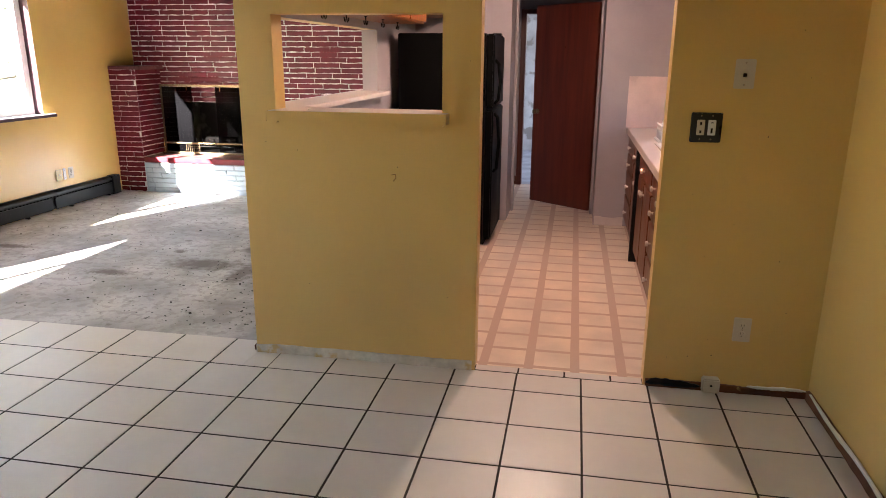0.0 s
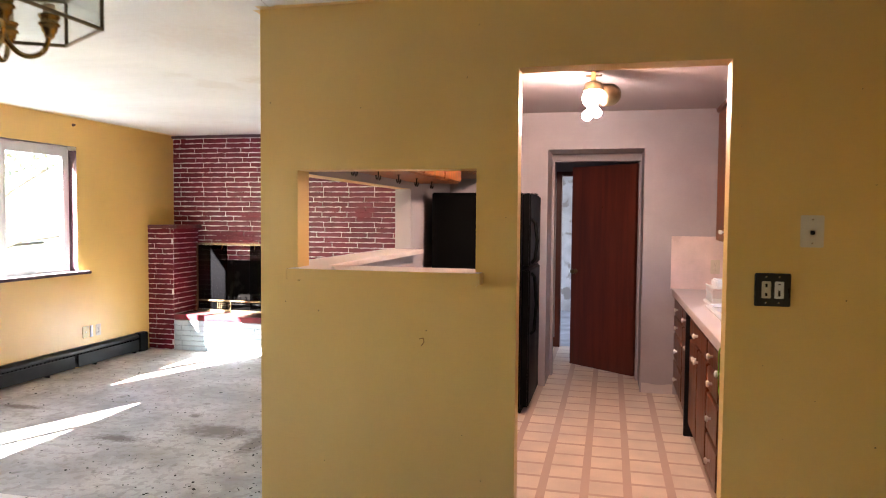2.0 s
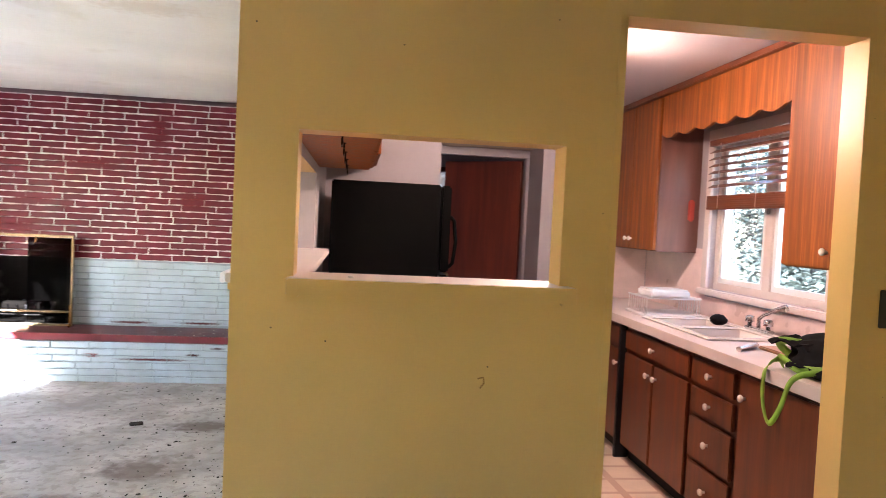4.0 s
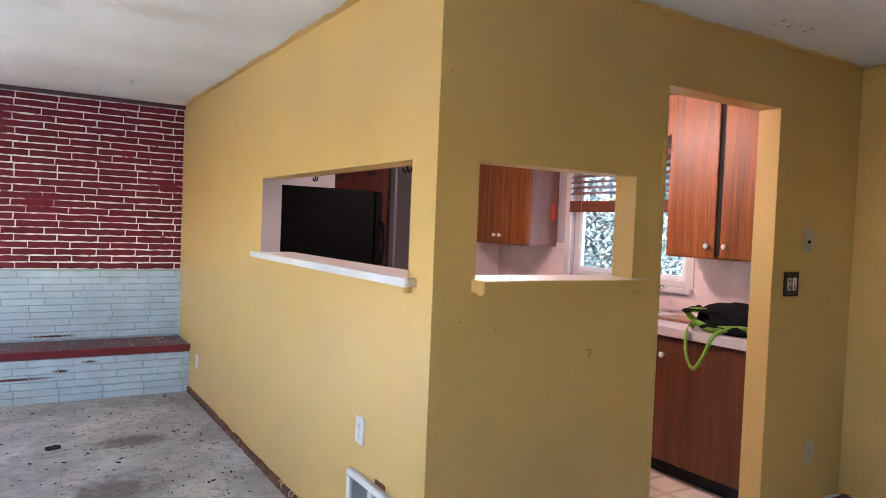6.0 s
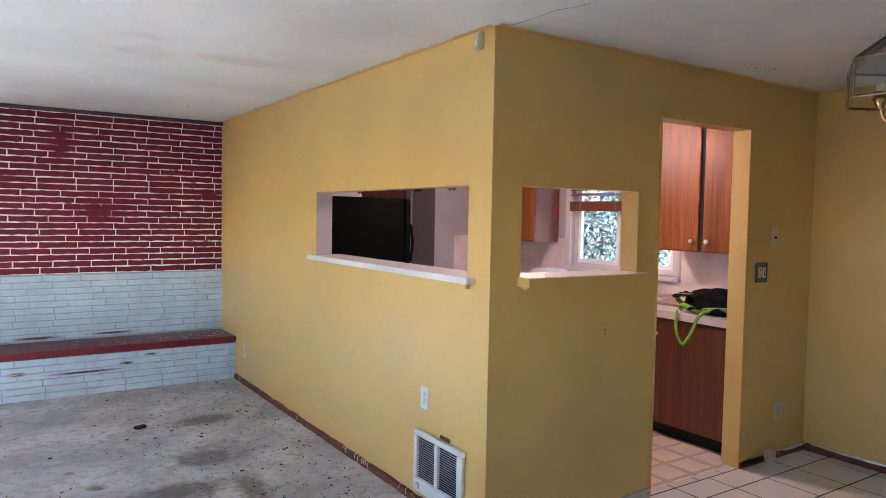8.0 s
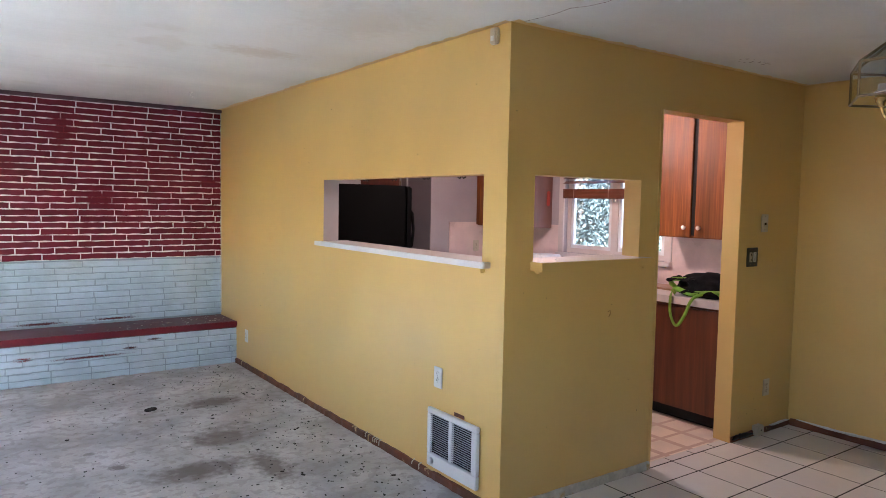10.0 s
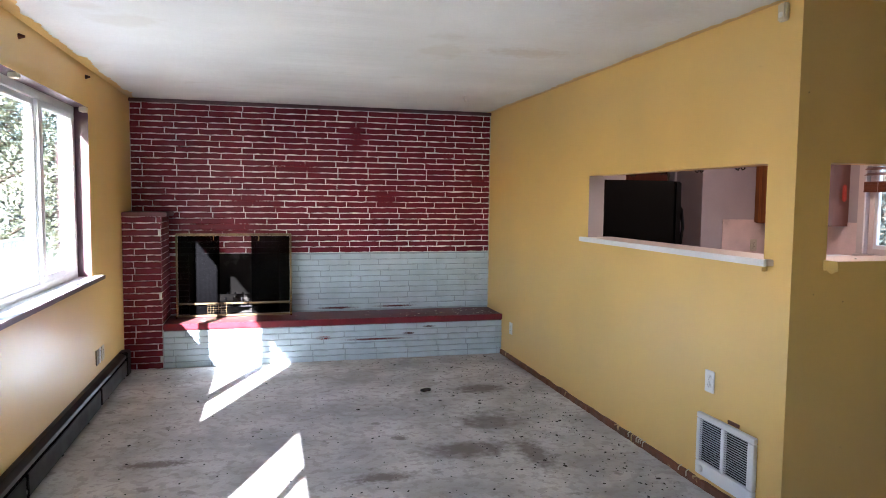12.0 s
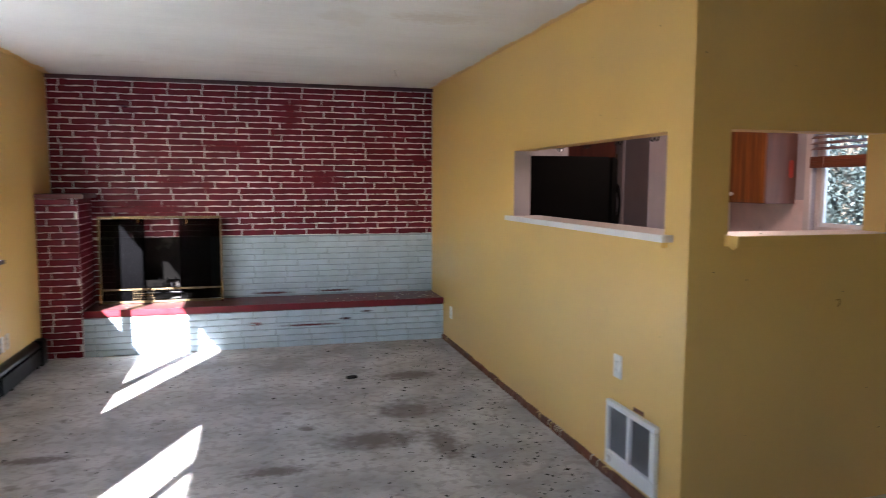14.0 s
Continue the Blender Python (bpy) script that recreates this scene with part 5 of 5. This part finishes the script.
# ---- kitchen ceiling light ----
def kitchen_light():
    x, y = -0.165, 5.40
    top = thing("ceiling_spotlight", (x, y, H), "old ceiling fixture with bare lit bulbs", "ceiling light")
    part("canopy", turned(bmesh.new(), [(0.065, -0.001), (0.06, -0.014), (0.025, -0.02)], (x, y, H), "Z"), BRASS, top)
    part("stem", tube(bmesh.new(), (x, y, H - 0.018), (x, y, H - 0.085), 0.016), BRASS, top)
    part("yoke", tube(bmesh.new(), (x - 0.05, y, H - 0.045), (x + 0.05, y, H - 0.045), 0.006), BRASS, top)
    cup = part("shade", turned(bmesh.new(), [(0.02, 0.0), (0.05, -0.012), (0.062, -0.045), (0.064, -0.06), (0.06, -0.06), (0.05, -0.02), (0.01, -0.012)], (x, y, H - 0.08), "Z", 24), BRASS_DARK, top)
    way = Vector((0.62, 0.55, 0.12)).normalized()
    head = bmesh.new()
    turned(head, [(0.028, 0.0), (0.062, 0.012), (0.072, 0.04), (0.07, 0.1), (0.052, 0.135), (0.02, 0.15)], (0, 0, 0), "Z", 24)
    bmesh.ops.rotate(head, verts=head.verts, cent=(0, 0, 0), matrix=way.to_track_quat('Z', 'Y').to_matrix())
    bmesh.ops.translate(head, verts=head.verts, vec=(x + 0.035, y + 0.03, H - 0.165))
    part("lamp_head", head, BRASS_DARK, top, "dark rounded lamp head")
    for dx, dz, r in ((-0.012, -0.185, 0.055), (-0.035, -0.29, 0.032), (0.022, -0.275, 0.03)):
        bm = bmesh.new()
        bmesh.ops.create_uvsphere(bm, u_segments=18, v_segments=12, radius=r, matrix=Matrix.Translation((x + dx, y, H + dz)))
        for f in bm.faces:
            f.smooth = True
        tube(bm, (x + dx * 0.5, y, H + dz + r * 0.8), (x + dx * 0.6, y, H + dz + r + 0.03), 0.014)
        part("bulb", bm, GLOW, top, "lit white bulb")


kitchen_light()


# ---- things on the worktop ----
def ribbon(points, wide, thick, normal):
    """A flat strap along points."""
    bm = bmesh.new()
    points = [Vector(p) for p in points]
    rows = []
    for i, p in enumerate(points):
        way = (points[min(i + 1, len(points) - 1)] - points[max(i - 1, 0)]).normalized()
        side = way.cross(Vector(normal)).normalized() * wide / 2
        up = side.cross(way).normalized() * thick / 2
        rows.append([bm.verts.new(p + q) for q in (-side - up, side - up, side + up, -side + up)])
    for a, b in zip(rows, rows[1:]):
        for k in range(4):
            bm.faces.new((a[k], a[(k + 1) % 4], b[(k + 1) % 4], b[k])).smooth = True
    bm.faces.new(rows[0])
    bm.faces.new(reversed(rows[-1]))
    return bm


def tote_bag():
    top = thing("tote_bag", (0.7, 4.2, CT), "black cloth bag with lime green straps slumped on the worktop", "bag")
    bm = bmesh.new()
    bmesh.ops.create_icosphere(bm, subdivisions=4, radius=1.0)
    for v in bm.verts:
        p = v.co.copy()
        fold = 0.16 * noise.noise(p * 2.3) + 0.09 * noise.noise(p * 5.1)
        v.co = Vector((p.x * 0.17, p.y * 0.24, max(p.z, -0.55) * 0.115 + 0.062)) * 1.0 + Vector((p.x, p.y, p.z * 0.5)) * fold * 0.22
        v.co.z = max(0.002, v.co.z)
        v.co += Vector((0.70, 4.24, CT))
    for f in bm.faces:
        f.smooth = True
    part("body", bm, BAG_BLACK, top)
    flap = bmesh.new()
    bmesh.ops.create_grid(flap, x_segments=14, y_segments=10, size=0.5)
    for v in flap.verts:
        x, y = v.co.x, v.co.y
        v.co = Vector((0.64 + x * 0.22, 4.37 + y * 0.26, CT + 0.125 + 0.03 * noise.noise((x * 4, y * 4, 2)) + 0.05 * (0.25 - y * y) - 0.03 * abs(x)))
    fp = part("flap", flap, BAG_BLACK, top)
    fp.modifiers.new("thickness", 'SOLIDIFY').thickness = 0.006
    F = FX - 0.055
    loop = curve([(0.60, 4.44, CT + 0.05), (0.52, 4.43, CT + 0.035), (F, 4.405, CT - 0.01), (F - 0.006, 4.395, CT - 0.13), (F - 0.01, 4.34, CT - 0.205), (F - 0.006, 4.28, CT - 0.13), (F, 4.23, CT - 0.01), (0.52, 4.20, CT + 0.03), (0.6, 4.12, CT + 0.06)])
    part("hanging_strap", ribbon(loop, 0.023, 0.003, (1, 0.05, 0.25)), BAG_GREEN, top, "lime green webbing strap")
    part("trim_strap", ribbon(curve([(0.58, 4.47, CT + 0.012), (0.535, 4.40, CT + 0.05), (0.53, 4.28, CT + 0.03), (0.55, 4.14, CT + 0.045), (0.6, 4.02, CT + 0.05)]), 0.04, 0.004, (1, 0, 0.3)), BAG_GREEN, top, "lime green webbing strap")
    part("loop_strap", ribbon(curve([(0.66, 4.47, CT + 0.03), (0.60, 4.50, CT + 0.08), (0.57, 4.46, CT + 0.115), (0.60, 4.38, CT + 0.12), (0.66, 4.3, CT + 0.12)]), 0.035, 0.004, (0.6, 0.6, 0.4)), BAG_GREEN, top, "lime green webbing strap")


tote_bag()
board = thing("cutting_board", (0.86, 4.72, CT), "worn brown cutting board on the worktop", "cutting board")
part("board", block(0.74, 0.98, 4.56, 4.9, CT + 0.001, CT + 0.018, bevel=0.005), BOARD, board)
tubey = thing("metal_tube", (0.64, 4.86, CT), "short steel tube lying on the worktop", "tube")
part("barrel", tube(bmesh.new(), (0.58, 4.80, CT + 0.014), (0.75, 4.93, CT + 0.014), 0.013), CHROME, tubey)
mitt = thing("red_hook_rag", (0.98, 6.345, 1.62), "small red cloth hanging on the cabinet side", "cloth")
part("cloth", block(1.055, 1.10, 6.325, 6.348, 1.55, 1.70, bevel=0.01), mat("red_cloth", (0.45, 0.06, 0.04), 0.8), mitt)


# ---- debris on the living room floor ----
rng = random.Random(11)
leafy = bmesh.new()
for i in range(900):
    x, y = rng.uniform(-4.9, -1.7), rng.uniform(4.1, 7.7)
    if rng.random() < 0.5:
        x = -1.7 - abs(rng.gauss(0, 0.5))
    s = rng.uniform(0.002, 0.008) * (1.7 if rng.random() < 0.07 else 1)
    bmesh.ops.create_cube(leafy, size=1.0, matrix=Matrix.LocRotScale((x, max(4.05, min(y, 7.7)), s * 0.2 + 0.0005), Euler((rng.uniform(-0.1, 0.1), rng.uniform(-0.1, 0.1), rng.uniform(0, 3))), (s * rng.uniform(0.8, 2.4), s, s * 0.4)))
tagged(link("floor_debris", leafy, DEBRIS), "dark crumbs and chips scattered on the bare floor", "debris", kind="stuff")
chip = bmesh.new()
bmesh.ops.create_cube(chip, size=1.0, matrix=Matrix.LocRotScale((-2.645, 6.58, 0.004), Euler((0, 0, 0.4)), (0.085, 0.05, 0.006)))
bmesh.ops.bevel(chip, geom=chip.edges[:], offset=0.012, segments=1, affect='EDGES')
link("dark_scrap", chip, DEBRIS, "dark scrap lying on the bare floor", "scrap")

chips = bmesh.new()
for i in range(46):
    x, y, s = -1.65 - abs(rng.gauss(0, 0.5)), rng.uniform(7.8, 8.18), rng.uniform(0.004, 0.011)
    bmesh.ops.create_cube(chips, size=1.0, matrix=Matrix.LocRotScale((max(x, -3.3), y, HT - 0.002 + s * 0.1), Euler((0, 0, rng.uniform(0, 3))), (s * 2, s, s * 0.3)))
tagged(link("paint_chips", chips, OLD_WHITE), "pale paint chips on the hearth top", "debris", kind="stuff")
caulk = bmesh.new()
for i in range(70):
    z = 0.42 + i * 0.0284
    w = rng.uniform(0.002, 0.009)
    cuboid(caulk, SX0 - w, SX0 - 0.0005, 8.218, 8.233, z, z + 0.028)
link("trim_8", caulk, OLD_WHITE, "ragged white caulk in the corner beside the bricks", "trim", "structure")

# nail holes and knobs on the walls
for n, (x, y, z) in enumerate(((XW, 5.31, 2.348), (XW, 6.66, 2.366))):
    k = thing("curtain_hook", (x, y, z), "dark curtain hook on the yellow wall", "hook", "curtain hooks")
    part("stub", turned(bmesh.new(), [(0.016, 0.0), (0.012, 0.012), (0.006, 0.03)], (x, y, z), "X", 10), BARE_WOOD, k)
rng = random.Random(21)
marks = bmesh.new()
for i in range(60):
    s = rng.uniform(0.0012, 0.0032)
    if i < 30:
        x, z = rng.choice([rng.uniform(-1.58, -0.45), rng.uniform(0.42, 1.1)]), rng.uniform(0.1, 2.35)
        if -1.5 < x < -0.55 and 1.15 < z < 1.75:
            continue
        cuboid(marks, x, x + s * 1.4, FY0 - 0.0012, FY0, z, z + s * 1.5)
    else:
        y, z = rng.uniform(3.9, 7.6), rng.uniform(0.5, 2.3)
        if 1.15 < z < 1.75:
            continue
        cuboid(marks, SX0 - 0.0012, SX0, y, y + s * 1.4, z, z + s * 1.5)
tagged(link("wall_marks", marks, DEBRIS), "small nail holes and nicks in the yellow walls", "marks", kind="stuff")
nick = bmesh.new()
swept(nick, [(-0.845, FY0, 0.98), (-0.826, FY0, 0.984), (-0.824, FY0, 0.966), (-0.836, FY0, 0.95)], 0.0028, 6)
link("wall_nick", nick, mat("torn_ochre_paint", (0.36, 0.19, 0.04), 0.6), "small torn nick in the yellow paint", "damage")


# ---- outdoors ----
link("ground", block(-120, 120, -120, 120, -0.9, -0.6), GRASS, "pale ground around the house", "ground", "structure")
deck = thing("deck", (-6.1, 5.0, -0.6), "weathered wooden deck with a white railing", "deck")
for i in range(11):
    part("plank", block(-5.32 - 0.145 * (i + 1), -5.325 - 0.145 * i, -1.0, 11.0, -0.1, -0.065, bevel=0.003), DECK, deck)
for y in (-0.5, 3.0, 6.5, 10.5):
    part("pier", block(-6.7, -6.6, y, y + 0.1, -0.6, -0.1), DECK, deck)
rail = thing("railing", (-6.85, 5.0, -0.065), "white wooden deck railing with balusters", "railing")
part("top_rail", block(-6.90, -6.78, -1.0, 11.0, 0.96, 1.0, bevel=0.006), RAIL_WHITE, rail)
part("lower_rail", block(-6.86, -6.82, -1.0, 11.0, 0.08, 0.13, bevel=0.004), RAIL_WHITE, rail)
for i in range(7):
    part("post", block(-6.88, -6.80, -1.0 + 1.98 * i, -0.92 + 1.98 * i, -0.065, 0.96, bevel=0.004), RAIL_WHITE, rail)
for i in range(86):
    part("baluster", block(-6.855, -6.825, -0.86 + 0.138 * i, -0.825 + 0.138 * i, 0.13, 0.96), RAIL_WHITE, rail)


def tree(at, high, spread, leaves, material, seed, low=1.0, leaf=0.11, label="leafy tree with pale foliage outside the window"):
    rng = random.Random(seed)
    x, y, z0 = at
    top = thing("tree", at, label, "tree")
    trunk = bmesh.new()
    swept(trunk, [(x, y, z0), (x + 0.05, y, z0 + high * 0.3), (x - 0.04, y + 0.06, z0 + high * 0.6), (x, y, z0 + high * 0.9)], 0.11, 8)
    tips = []
    for i in range(16):
        a, h = rng.uniform(0, 6.28), rng.uniform(0.18, 0.9) * high
        d = Vector((math.cos(a), math.sin(a), rng.uniform(0.0, 0.6))) * spread * rng.uniform(0.5, 1.0)
        base = Vector((x, y, z0 + h))
        swept(trunk, [base, base + d * 0.5 + Vector((0, 0, 0.1)), base + d], 0.03, 5)
        tips += [base + d * f for f in (0.5, 0.75, 1.0)]
    part("trunk", trunk, BARK, top)
    verts, faces = [], []
    for i in range(leaves):
        c = rng.choice(tips)
        p = c + Vector((rng.gauss(0, 1), rng.gauss(0, 1), rng.gauss(0, 0.8))) * spread * 0.22
        if p.z < z0 + low:
            continue
        q = Euler((rng.uniform(-1, 1), rng.uniform(-1, 1), rng.uniform(0, 6.28))).to_matrix()
        s = leaf * rng.uniform(0.5, 1.2)
        n = len(verts)
        verts += [tuple(p + q @ Vector(v)) for v in ((-s, 0, 0), (0, -s * 0.4, s * 0.1), (s, 0, 0), (0, s * 0.4, s * 0.1))]
        faces.append((n, n + 1, n + 2, n + 3))
    me = bpy.data.meshes.new("crown")
    me.from_pydata(verts, [], faces)
    me.materials.append(material)
    crown = new("crown", me)
    crown.parent = top
    crown.location = -Vector(at)
    return top


tree((-8.3, 13.5, -0.6), 6.0, 2.3, 22000, LEAF, 1, leaf=0.06)
tree((-11.0, 11.0, -0.6), 6.5, 2.4, 18000, LEAF, 2, leaf=0.06, low=2.7, label="leafy tree beyond the deck")
tree((-7.2, 18.5, -0.6), 7.0, 2.6, 12000, LEAF_DARK, 3, leaf=0.08, label="dark green tree behind the paler one")
tree((4.6, 9.3, -0.6), 5.0, 1.7, 30000, LEAF_DARK, 4, low=1.2, leaf=0.05, label="dark green tree outside the kitchen window")
tree((6.8, 11.5, -0.6), 6.5, 2.4, 30000, LEAF_DARK, 5, low=1.5, leaf=0.075, label="dark green tree further from the kitchen window")


# ---- pieces of the large surfaces ----
wf = bpy.data.objects["wall_fireplace"]
RZ0 = 0.99

lay(wf, HX0 + 0.0, SX0 - 0.004, RZ0, 7, "red", 0, 8.262)
lay(wf, -5.094, SX0 - 0.004, RZ0 + 7 * COURSE, 18, "red", 2, 8.262)
lay(wf, HX0 + 0.004, FIRE[0] - 0.004, 0.41, 10, "red", 3, 8.262)
lay(wf, FIRE[1] + 0.006, SX0 - 0.004, 0.41, 10, "white", 1, 8.262)
lay(hearth, HX0 + 0.006, HX1 - 0.003, -0.004, 6, "white", 3, HF + 0.024)
lay(pillar, -5.094, HX0 - 0.004, 0.0, 24, "red", 4, HF + 0.024)
lay(pillar, HF + 0.004, 8.255, 0.40, 17, "red", 1, HX0 - 0.026, 90.0)
# Bed behind the white bricks; the shade of its joints is in its colour.
link("mortar_1", block(FIRE[1] + 0.002, SX0 - 0.002, 8.242, 8.2515, HT - 0.01, RZ0 - 0.002), MORTAR_WHITE_SHADED, "grey white painted mortar joints, coloured darker for their shade", "mortar", "structure")
link("mortar_2", block(-5.099, SX0 - 0.002, 8.2365, 8.2515, RZ0, 2.405), MORTAR, "whitish mortar joints partly painted red", "mortar", "structure")
link("mortar_3", block(HX0 - 0.02, FIRE[0] - 0.002, 8.2365, 8.2515, HT - 0.01, RZ0), MORTAR, "whitish mortar joints partly painted red", "mortar", "structure")

TP, TQ, TX0, TY0 = 0.3145, 0.322, -0.524, 3.343
tile_mesh = bpy.data.meshes.new("tile")
bm = block(-TP / 2 + 0.004, TP / 2 - 0.004, -TQ / 2 + 0.004, TQ / 2 - 0.004, -0.006, 0.0)
bmesh.ops.bevel(bm, geom=[e for e in bm.edges if all(v.co.z > -0.001 for v in e.verts)], offset=0.002, segments=1, affect='EDGES')
bm.to_mesh(tile_mesh)
bm.free()
tile_mesh.materials.append(TILE)
rng = random.Random(3)
rest = bmesh.new()
for j in range(2, -17, -1):
    for i in range(-15, 6):
        x0, x1 = TX0 + i * TP, TX0 + (i + 1) * TP
        y0, y1 = TY0 + (j - 1) * TQ, TY0 + j * TQ
        if x0 > XE - 0.02 or x1 < XW + 0.01:
            continue
        x0, x1 = max(x0, XW + 0.001), min(x1, XE - 0.001)
        if j == 2 and x1 > SX0 and x0 < SX0:
            t = new("tile", tile_mesh)
            t.location = ((SX0 + x1) / 2 + 0.002, (y0 + FY0) / 2, 0.0)
            t.scale = ((x1 - SX0 - 0.004) / (TP - 0.008), (FY0 - y0 - 0.008) / (TQ - 0.008), 1)
            t.parent = floor
            x1 = SX0 + 0.008
        if y1 > FY0 and x0 >= SX0 - 0.001:
            y1 = FY0
        if y1 - y0 < 0.03 or x1 - x0 < 0.02:
            continue
        if j < -12:
            cuboid(rest, x0 + 0.004, x1 - 0.004, y0 + 0.004, y1 - 0.004, -0.006, 0.0)
            continue
        t = new("tile", tile_mesh)
        t.location = ((x0 + x1) / 2, (y0 + y1) / 2, rng.uniform(-0.0006, 0.0004))
        t.scale = ((x1 - x0 - 0.008) / (TP - 0.008), (y1 - y0 - 0.008) / (TQ - 0.008), 1)
        t.parent = floor
far_tiles = link("tiles", rest, TILE, "more of the white floor tiles", "", "stuff")
far_tiles.parent = floor
for x0, x1 in ((-0.423, -0.21), (-0.202, 0.02), (0.028, 0.245), (0.253, 0.398)):
    t = new("tile", tile_mesh)
    t.location = ((x0 + x1) / 2, 3.885, 0.0)
    t.scale = ((x1 - x0) / (TP - 0.008), 0.058 / (TQ - 0.008), 1)
    t.parent = floor
